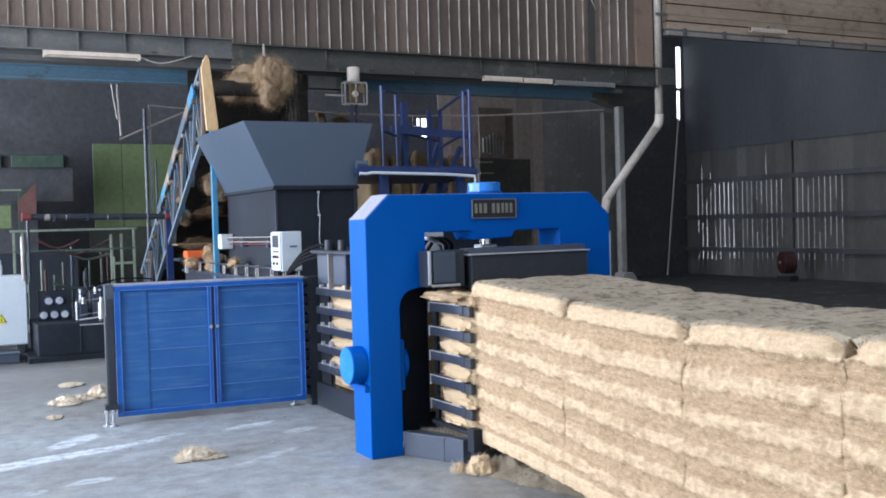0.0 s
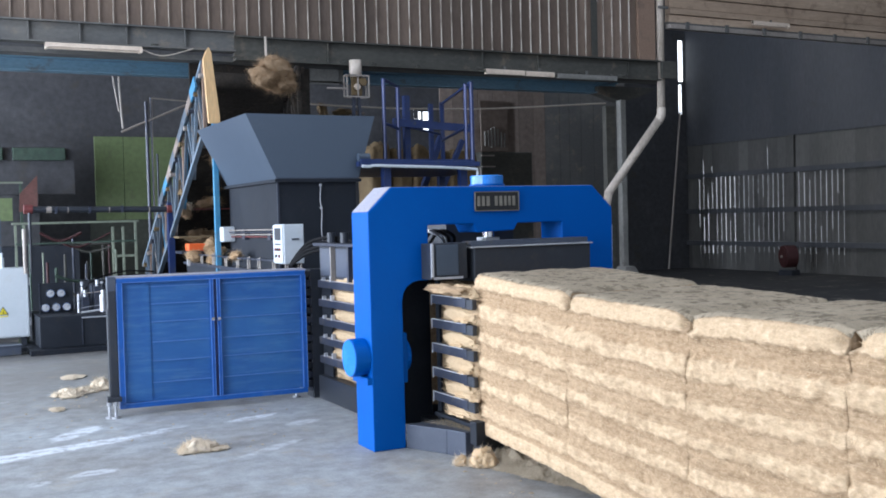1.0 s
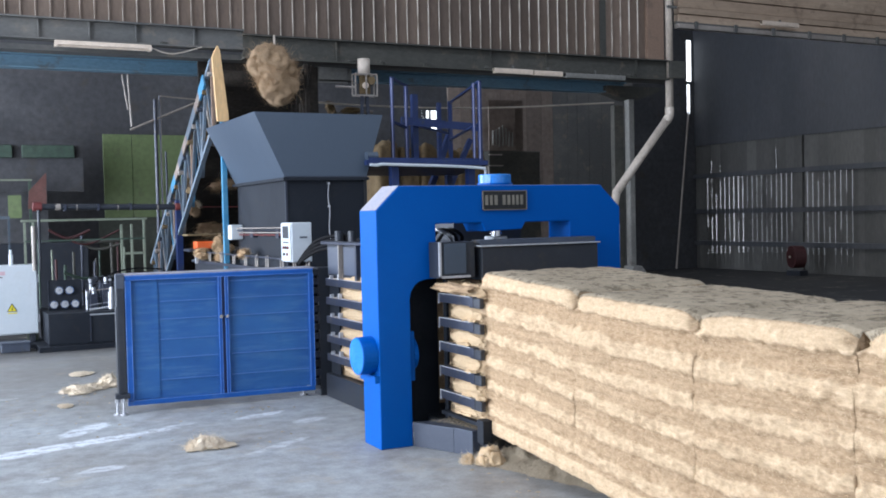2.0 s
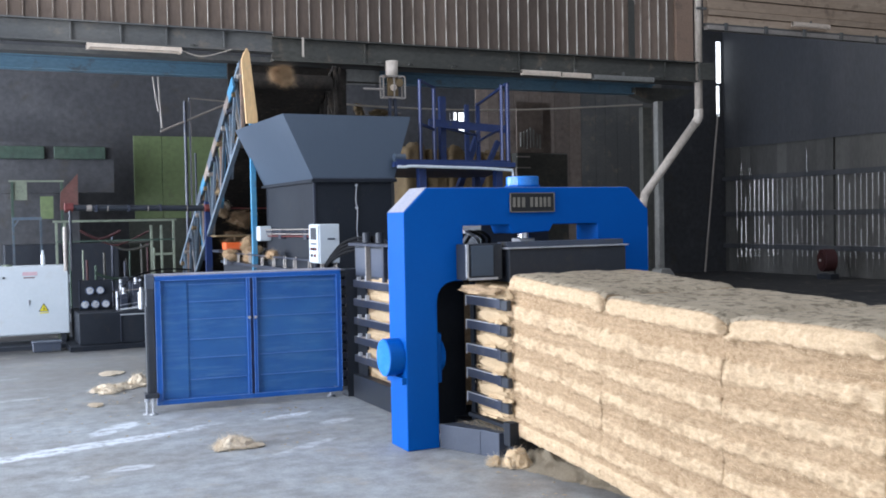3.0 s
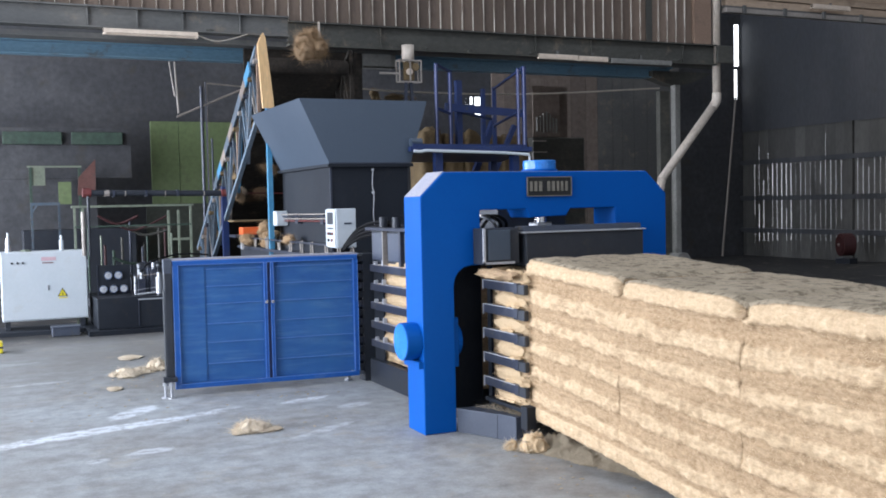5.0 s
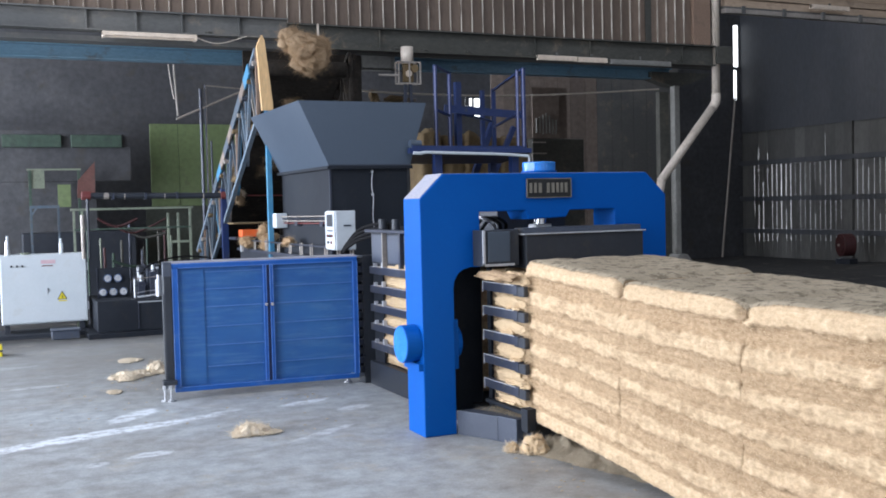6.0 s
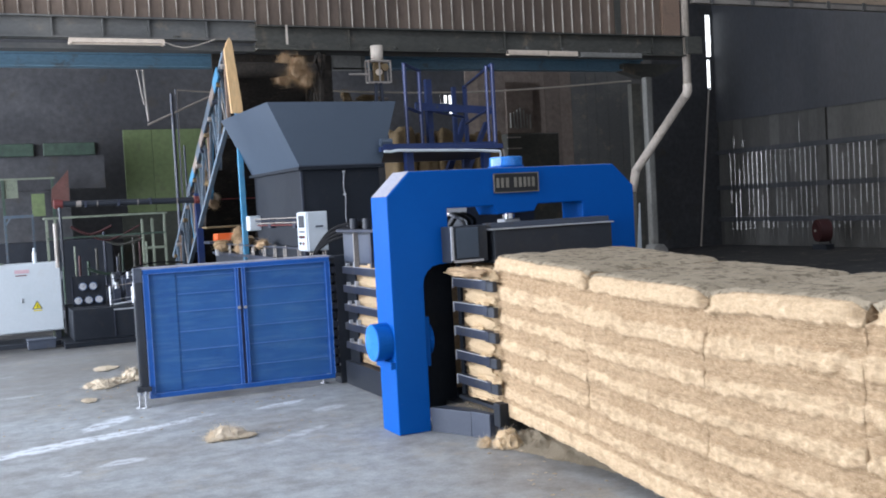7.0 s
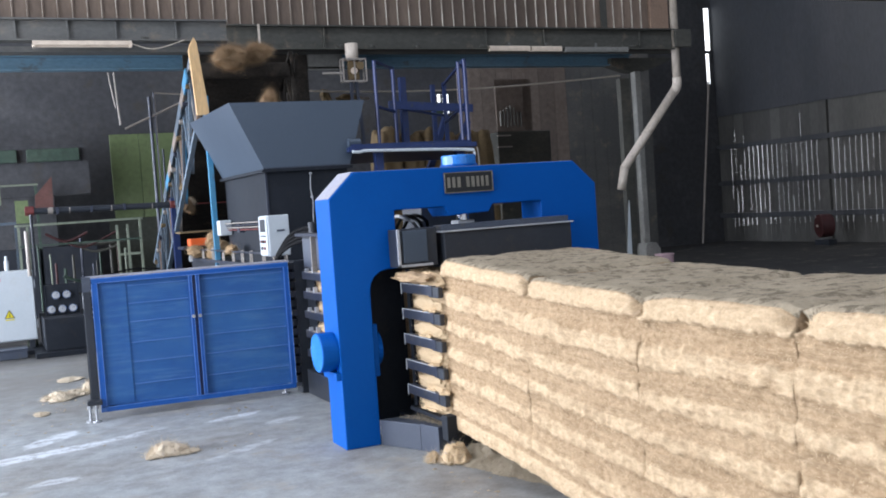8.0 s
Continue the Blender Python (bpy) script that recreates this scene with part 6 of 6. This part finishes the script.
    part("plinth", box(0.35, 1.62, 13.5, 14.2, 0.0, 0.05), BLACK, cab)
    part("hinge", box(1.57, 1.585, 13.72, 13.75, 0.8, 0.9), SILVER, cab)
    part("hinge", box(1.57, 1.585, 13.72, 13.75, 0.3, 0.4), SILVER, cab)
    b = thing("spray_bottle", (0.66, 13.9, 1.02), "small clear spray bottle on the cabinet", "bottle", group="bottles on the cabinet")
    part("flask", rod([(0.66, 13.9, 1.02), (0.66, 13.9, 1.16), (0.66, 13.9, 1.2)], 0.035, 12, None, 0.02), SILVER, b)
    part("nozzle", rod([(0.66, 13.9, 1.2), (0.66, 13.9, 1.26)], 0.014, 8), WHITE, b)
    b = thing("plastic_bottle", (1.285, 13.9, 1.02), "slim white bottle standing on the cabinet", "bottle", group="bottles on the cabinet")
    part("flask", rod([(1.285, 13.9, 1.02), (1.285, 13.9, 1.15)], 0.026, 12), WHITE, b)
    part("neck", rod([(1.285, 13.9, 1.15), (1.285, 13.9, 1.21)], 0.015, 10), WHITE, b)
    r = thing("rag", (0.86, 13.9, 1.02), "crumpled pale rag on the cabinet", "rag")
    bm = bmesh.new()
    lump(bm, (0.86, 13.9, 1.03), (0.07, 0.08, 0.014), 3, 2)
    part("cloth", bm, PALEGREEN, r, smooth=True)
    s = thing("tool_box", (1.25, 13.3, 0), "low grey box before the cabinet plinth", "box")
    part("case", box(1.1, 1.42, 13.2, 13.4, 0.0, 0.1), GREYPANEL, s, bevel=0.008)
    part("lid", box(1.09, 1.43, 13.19, 13.41, 0.1, 0.12), SKIRT, s, bevel=0.005)
    y = thing("yellow_barrier_foot", (0.42, 12.1, 0), "yellow and black striped floor block", "barrier")
    part("block", box(0.28, 0.53, 12.0, 12.2, 0.0, 0.12), YELLOW, y, bevel=0.01)
    part("band", box(0.278, 0.532, 11.998, 12.202, 0.05, 0.075), BLACK, y)
    part("knob", rod([(0.42, 12.1, 0.12), (0.42, 12.1, 0.16)], 0.03, 10), WHITE, y)


def control_boxes():
    c = thing("control_box", (3.35, 8.95, 1.0), "light grey control box with display and buttons", "control box")
    part("body", box(3.285, 3.475, 8.87, 9.15, 1.13, 1.487), WHITE, c, bevel=0.008)
    part("front_panel", box(3.272, 3.285, 8.88, 9.14, 1.14, 1.48), WHITE, c, bevel=0.003)
    part("display", box(3.266, 3.272, 8.92, 9.08, 1.345, 1.455), BLACK, c, bevel=0.003)
    part("print_bar", box(3.36, 3.43, 8.864, 8.87, 1.345, 1.36), GREYPANEL, c)
    part("print_bar", box(3.268, 3.272, 8.92, 9.08, 1.3, 1.315), GREYPANEL, c)
    for y, z, m in ((8.94, 1.26, RED), (9.0, 1.26, SIGNBLACK), (9.06, 1.26, RED), (8.96, 1.2, RED), (9.05, 1.2, SIGNBLACK)):
        part("button", rod([(3.26, y, z), (3.272, y, z)], 0.014, 12), m, c)
    part("stand", box(3.4, 3.46, 8.95, 9.02, 1.0, 1.13), BLACK, c)
    j = thing("junction_box", (3.48, 11.42, 1.3), "small white junction box with conduits on the press", "junction box")
    part("body", box(3.405, 3.543, 11.35, 11.5, 1.3, 1.468), WHITE, j, bevel=0.012)
    for k in range(4):
        z = 1.355 + 0.024 * k
        part("conduit", rod([(3.5 - 0.01 * k, 11.35, z), (3.5 - 0.01 * k, 9.2, z + 0.01)], 0.007, 8), (RED, RAILPALE, CHANNEL, RAILPALE)[k], j)
    part("bracket", box(3.49, 3.54, 9.9, 10.0, 1.33, 1.44), CHANNEL, j)
    part("bracket", box(3.49, 3.54, 10.8, 10.9, 1.33, 1.44), CHANNEL, j)
    o = thing("orange_box", (3.4, 12.7, 1.03), "small orange crate on the press body", "crate")
    part("case", box(3.3, 3.62, 12.55, 12.75, 1.18, 1.27), ORANGE, o, bevel=0.008)
    part("shelf", box(3.2, 4.0, 12.5, 12.85, 1.15, 1.18), CHANNEL, o)
    part("prop", box(3.28, 3.31, 12.55, 12.6, 1.0, 1.15), EDGE, o)
    part("prop", box(3.9, 3.93, 12.55, 12.6, 1.0, 1.15), EDGE, o)
    part("upper_shelf", box(3.2, 3.8, 12.6, 12.9, 1.34, 1.36), PILE, o)
    lab = "tuft of loose tan fibre on the press"
    clump("fibre_tuft", (3.56, 12.2, 1.17), (0.13, 0.08, 0.06), 41, lab, CLUMP_STRAND, STRAND, 400, fibre_len=0.03)
    clump("fibre_tuft", (3.56, 12.46, 1.2), (0.1, 0.06, 0.12), 44, lab, CLUMP_STRAND, STRAND, 500, lumps=6, fibre_len=0.03)
    clump("fibre_tuft", (3.33, 12.46, 1.12), (0.13, 0.06, 0.06), 45, lab, CLUMP_STRAND, STRAND, 500, lumps=6, fibre_len=0.03)
    clump("fibre_tuft", (3.42, 11.9, 1.12), (0.08, 0.08, 0.07), 42, lab, CLUMP_STRAND, STRAND, 400, fibre_len=0.03)
    clump("fibre_tuft", (3.4, 10.85, 1.15), (0.06, 0.14, 0.06), 43, lab, CLUMP_STRAND, STRAND, 400, fibre_len=0.03)


def background_things():
    g = thing("green_board", (4.2, 20.5, 0), "tall green painted board with a seam", "board")
    part("panel", box(3.42, 3.95, 20.48, 20.54, 1.62, 3.23), GREEN, g, bevel=0.004)
    part("panel", box(3.96, 5.4, 20.48, 20.54, 1.62, 3.23), GREEN, g, bevel=0.004)
    part("lower_boarding", box(3.3, 5.4, 20.5, 20.54, 0.0, 1.62), OLIVE, g)
    d = thing("green_machine", (1.3, 19.2, 0), "dim green machine with a red guard plate", "machine")
    part("frame", box(-1.5, 2.3, 19.4, 20.2, 0.0, 2.1), DARKWALL, d, bevel=0.02)
    for x0, x1 in ((-0.4, 0.6), (0.75, 1.72), (1.88, 2.75)):
        part("panel", box(x0, x1, 19.3, 19.4, 2.7, 2.92), DIMGREEN, d, bevel=0.01)
    part("rail", box(-1.5, 2.9, 19.4, 19.6, 2.1, 3.0), DARKWALL, d)
    part("tray", box(1.113, 2.0, 19.0, 19.04, 2.28, 2.31), PALEGREEN, d)
    part("tray_back", box(1.14, 1.4, 19.02, 19.06, 1.97, 2.28), PALEGREEN, d)
    part("tray_post", box(1.94, 1.985, 19.0, 19.04, 0, 2.28), DIMGREEN, d)
    part("tray_post", box(1.14, 1.185, 19.0, 19.04, 0, 2.28), DIMGREEN, d)
    part("green_plate", box(1.61, 1.82, 19.02, 19.06, 1.64, 2.03), GREEN, d)
    part("guard_plate", prism_y([(1.92, 1.79), (2.22, 1.79), (2.23, 2.42), (1.94, 2.1)], 18.95, 18.98), DULLRED, d)
    part("base", box(1.0, 2.9, 19.0, 20.0, 0, 1.2), BLACK, d, bevel=0.02)
    fr = thing("blue_trestle", (1.45, 18.4, 0), "dim blue-grey steel trestle before the machine", "trestle")
    for x in (1.12, 1.55):
        part("leg", box(x, x + 0.035, 18.4, 18.44, 0, 1.62), TRUSS, fr)
    part("top_bar", box(1.12, 1.585, 18.4, 18.44, 1.62, 1.67), TRUSS, fr)
    part("brace", bar((1.14, 18.42, 1.5), (1.22, 18.42, 1.62), 0.025), TRUSS, fr)
    rng = random.Random(21)
    for k in range(6):
        x = 7.1 + k * 0.34 + rng.uniform(-0.06, 0.06)
        sk = thing("fibre_sack", (x, 15.5, 0), "dim tan stacked bale in the dark back", "bale", group="stacked bales")
        bm = bmesh.new()
        bmesh.ops.create_cube(bm, size=2.0)
        bmesh.ops.subdivide_edges(bm, edges=bm.edges, cuts=9, use_grid_fill=True)
        h, lean = rng.uniform(1.36, 1.46), rng.uniform(-0.06, 0.1)
        for v in bm.verts:
            u = v.co.copy()
            soft = 1 - 0.16 * (abs(u.x) ** 6 + abs(u.z) ** 8 + abs(u.y) ** 6) / 2
            d = 1 + 0.16 * noise.noise(u * 1.7 + Vector((k * 9.0, 0, 0))) + 0.06 * noise.noise(u * 5 + Vector((0, k * 5.0, 0)))
            v.co = Vector((x + u.x * 0.21 * soft * d + lean * u.z, 15.5 + u.y * 0.3 * soft * d, max(0.0, h + u.z * h * soft * (0.5 + 0.5 * d))))
        part("sack_body", bm, PILE, sk, smooth=True)
        part("sack_strap", box(x - 0.2, x + 0.2, 15.16, 15.19, h, h + 0.04), BACKBOARD, sk)
    s = thing("stacked_sheets", (9.9, 16.4, 0), "dark racking with a slatted panel on top", "rack")
    part("frame", box(9.5, 10.6, 16.2, 17.0, 0, 2.68), GRIMYBEAM, s, bevel=0.02)
    part("backing_board", box(9.56, 10.3, 16.3, 16.306, 2.68, 3.62), BACKBOARD, s)
    part("slatted_panel", box(9.54, 10.1, 16.24, 16.27, 2.7, 3.5), BACKBOARD, s)
    for k in range(7):
        part("slat", box(9.6 + 0.068 * k, 9.615 + 0.068 * k, 16.2, 16.24, 2.76 + 0.03 * rng.random(), 3.16 - 0.15 * rng.random()), CONCRETE_COL, s)
    for z in (2.6, 2.4):
        part("shelf_edge", box(9.5, 9.5 + rng.uniform(0.2, 0.35), 16.17, 16.2, z, z + 0.02), RAILPALE, s)
    w = thing("timber_partition", (12.4, 19.5, 0), "dim brown board partition in the back bay", "partition")
    x = 10.4
    while x < 15.3:
        wd = rng.uniform(0.25, 0.4)
        part("board", box(x, x + wd - 0.006, 19.5, 19.54 + rng.uniform(0, 0.02), 0, 4.7 + rng.uniform(-0.1, 0.1)), BACKBOARD if x < 12.8 else BEAM, w)
        x += wd
    p = thing("overhead_pipe", (7.0, 13.6, 3.1), "thin pale pipe slung below the blue beam", "pipe")
    part("tube", rod(curve_points([(4.0, 13.6, 3.2), (6.0, 13.6, 3.12), (8.0, 13.6, 3.14), (10.3, 13.5, 3.28)], 6), 0.013, 8), PIPE, p)
    part("tube", rod(curve_points([(4.4, 13.8, 2.95), (5.2, 13.8, 2.97), (6.2, 13.8, 3.05)], 6), 0.022, 8), RAILPALE, p)
    d = thing("duct_box", (5.25, 12.9, 3.3), "grey sheet metal duct below the beam", "duct")
    part("casing", box(5.02, 5.47, 12.75, 12.79, 3.34, 3.6), CONCRETE_COL, d, bevel=0.006)
    part("flange", box(5.0, 5.49, 12.73, 12.81, 3.32, 3.34), GRIMYBEAM, d)


hall()
daylight_backdrop()
header_wall()
bay_walls()
for args in ((1.71, 2.77, 12.3, 3.53, True, 0.1), (7.38, 8.0, 12.285, 3.48, False), (8.02, 8.5, 12.285, 3.475, False), (8.55, 9.6, 12.285, 3.465, False, 0.05, CONCRETE_COL)):
    tube_fixture(*args)
build_baler()
guard_gate()
bale()
feed_conveyor()
catwalk()
hydraulic_unit()
control_boxes()
background_things()
floor_clumps()
litter()

FALLING = "airborne clump of golden brown fibre tumbling into the hopper"
TUMBLING = {key: clump("falling_fibre", (0, 0, 0), size, seed, FALLING, lumps=count, n=2600, fibre_len=0.05)
            for key, size, seed, count in (
                ("a", (0.2, 0.18, 0.34), 51, 7), ("b", (0.34, 0.2, 0.2), 52, 7), ("c", (0.3, 0.2, 0.3), 53, 8), ("d", (0.11, 0.1, 0.1), 54, 4), ("e", (0.11, 0.1, 0.11), 55, 4),
                ("f", (0.19, 0.16, 0.16), 56, 6), ("j", (0.34, 0.2, 0.28), 59, 9), ("g", (0.12, 0.11, 0.2), 57, 6), ("h", (0.1, 0.1, 0.17), 58, 5), ("i", (0.2, 0.14, 0.12), 60, 6), ("k", (0.15, 0.12, 0.1), 61, 5))}


def motions():
    """Fibre rides up the belt, tips over the drum and falls into the hopper."""
    sunk = (3.95, 10.75, 2.15)

    def on_belt(y):
        return 3.9, y, 3.3 - 0.636 * (y - 11.75)

    def ride(key, rows, after=None):
        first = rows[0][0]
        out = []
        if first > 0:
            wait = min(15.0, 12.75 + 0.35 * first)
            out.append((0.0, pose(*on_belt(wait))))
            if first > 0.7:
                out.append((first - 0.5, pose(*on_belt(12.75))))
        for k, (t, x, y, z) in enumerate(rows):
            out.append((t, pose(x, y, z, -7 * k, 2 * k, 3 * k)))
        if after is not None:
            n = len(rows)
            out.append((after, pose(*sunk, -7 * n - 10, 2 * n, 3 * n)))
            if after < 7.9:
                out.append((8.0, pose(*sunk, -7 * n - 10, 2 * n, 3 * n)))
        walk(TUMBLING[key], out)

    ride("a", [(0.0, 4.03, 11.2, 3.1), (0.1, 4.05, 11.15, 3.08), (0.2, 4.08, 11.1, 3.02), (0.3, 4.05, 11.05, 2.82), (0.4, 4.0, 11.0, 2.55)], 0.6)
    ride("b", [(0.0, 3.82, 11.9, 3.24), (0.2, 3.91, 11.7, 3.3), (0.4, 4.01, 11.6, 3.31), (0.6, 4.03, 11.5, 3.3), (0.8, 3.97, 11.4, 3.26), (1.0, 3.96, 11.3, 3.19), (1.2, 3.98, 11.25, 3.12), (1.4, 4.0, 11.15, 2.92), (1.55, 4.0, 11.0, 2.55)], 1.75)
    ride("c", [(1.7, 3.92, 11.6, 3.24), (2.0, 3.95, 11.4, 3.2), (2.3, 3.99, 11.25, 3.1), (2.5, 4.01, 11.2, 3.04), (2.6, 4.01, 11.15, 2.96), (2.7, 4.01, 11.1, 2.82), (2.8, 4.01, 11.0, 2.5)], 3.0)
    ride("d", [(2.9, 3.73, 11.4, 3.2), (3.0, 3.69, 11.3, 3.15), (3.1, 3.65, 11.25, 3.05), (3.2, 3.63, 11.2, 2.86), (3.3, 3.63, 11.1, 2.58)], 3.5)
    ride("e", [(3.3, 3.98, 11.6, 3.32), (3.4, 3.97, 11.5, 3.31), (3.5, 3.96, 11.4, 3.23), (3.6, 3.94, 11.3, 3.09), (3.7, 3.93, 11.2, 2.91), (3.8, 3.93, 11.1, 2.58)], 4.0)
    ride("f", [(3.5, 3.78, 11.7, 3.26), (3.7, 3.75, 11.6, 3.32), (3.9, 3.74, 11.5, 3.34), (4.1, 3.75, 11.45, 3.36), (4.5, 3.79, 11.4, 3.4), (4.9, 3.85, 11.35, 3.37), (5.2, 3.86, 11.3, 3.28), (5.5, 3.9, 11.1, 2.95), (5.65, 3.92, 11.0, 2.55)], 5.9)
    ride("j", [(5.6, 3.8, 11.7, 3.2), (6.0, 3.8, 11.4, 3.26), (6.3, 3.82, 11.3, 3.2), (6.5, 3.89, 11.2, 3.06), (6.6, 3.95, 11.15, 2.97), (6.7, 4.0, 11.1, 2.8), (6.8, 4.0, 11.0, 2.45)], 6.95)
    ride("g", [(6.3, 4.02, 11.6, 3.22), (6.5, 4.06, 11.35, 3.22), (6.7, 4.07, 11.25, 3.14), (6.9, 4.04, 11.2, 3.08), (7.1, 4.03, 11.2, 3.06), (7.3, 3.97, 11.1, 2.84), (7.4, 3.96, 11.0, 2.5)], 7.6)
    ride("h", [(7.1, 4.03, 11.6, 3.24), (7.3, 4.01, 11.5, 3.26), (7.5, 4.03, 11.4, 3.21), (7.7, 4.09, 11.3, 3.09), (7.85, 4.03, 11.2, 2.95), (8.0, 3.98, 11.1, 2.7)])
    ride("i", [(7.4, 3.62, 12.0, 3.12), (7.6, 3.66, 11.8, 3.3), (7.8, 3.69, 11.6, 3.31), (8.0, 3.71, 11.4, 3.26)])
    ride("k", [(7.6, 4.0, 11.8, 3.22), (8.0, 4.04, 11.5, 3.31)])


motions()
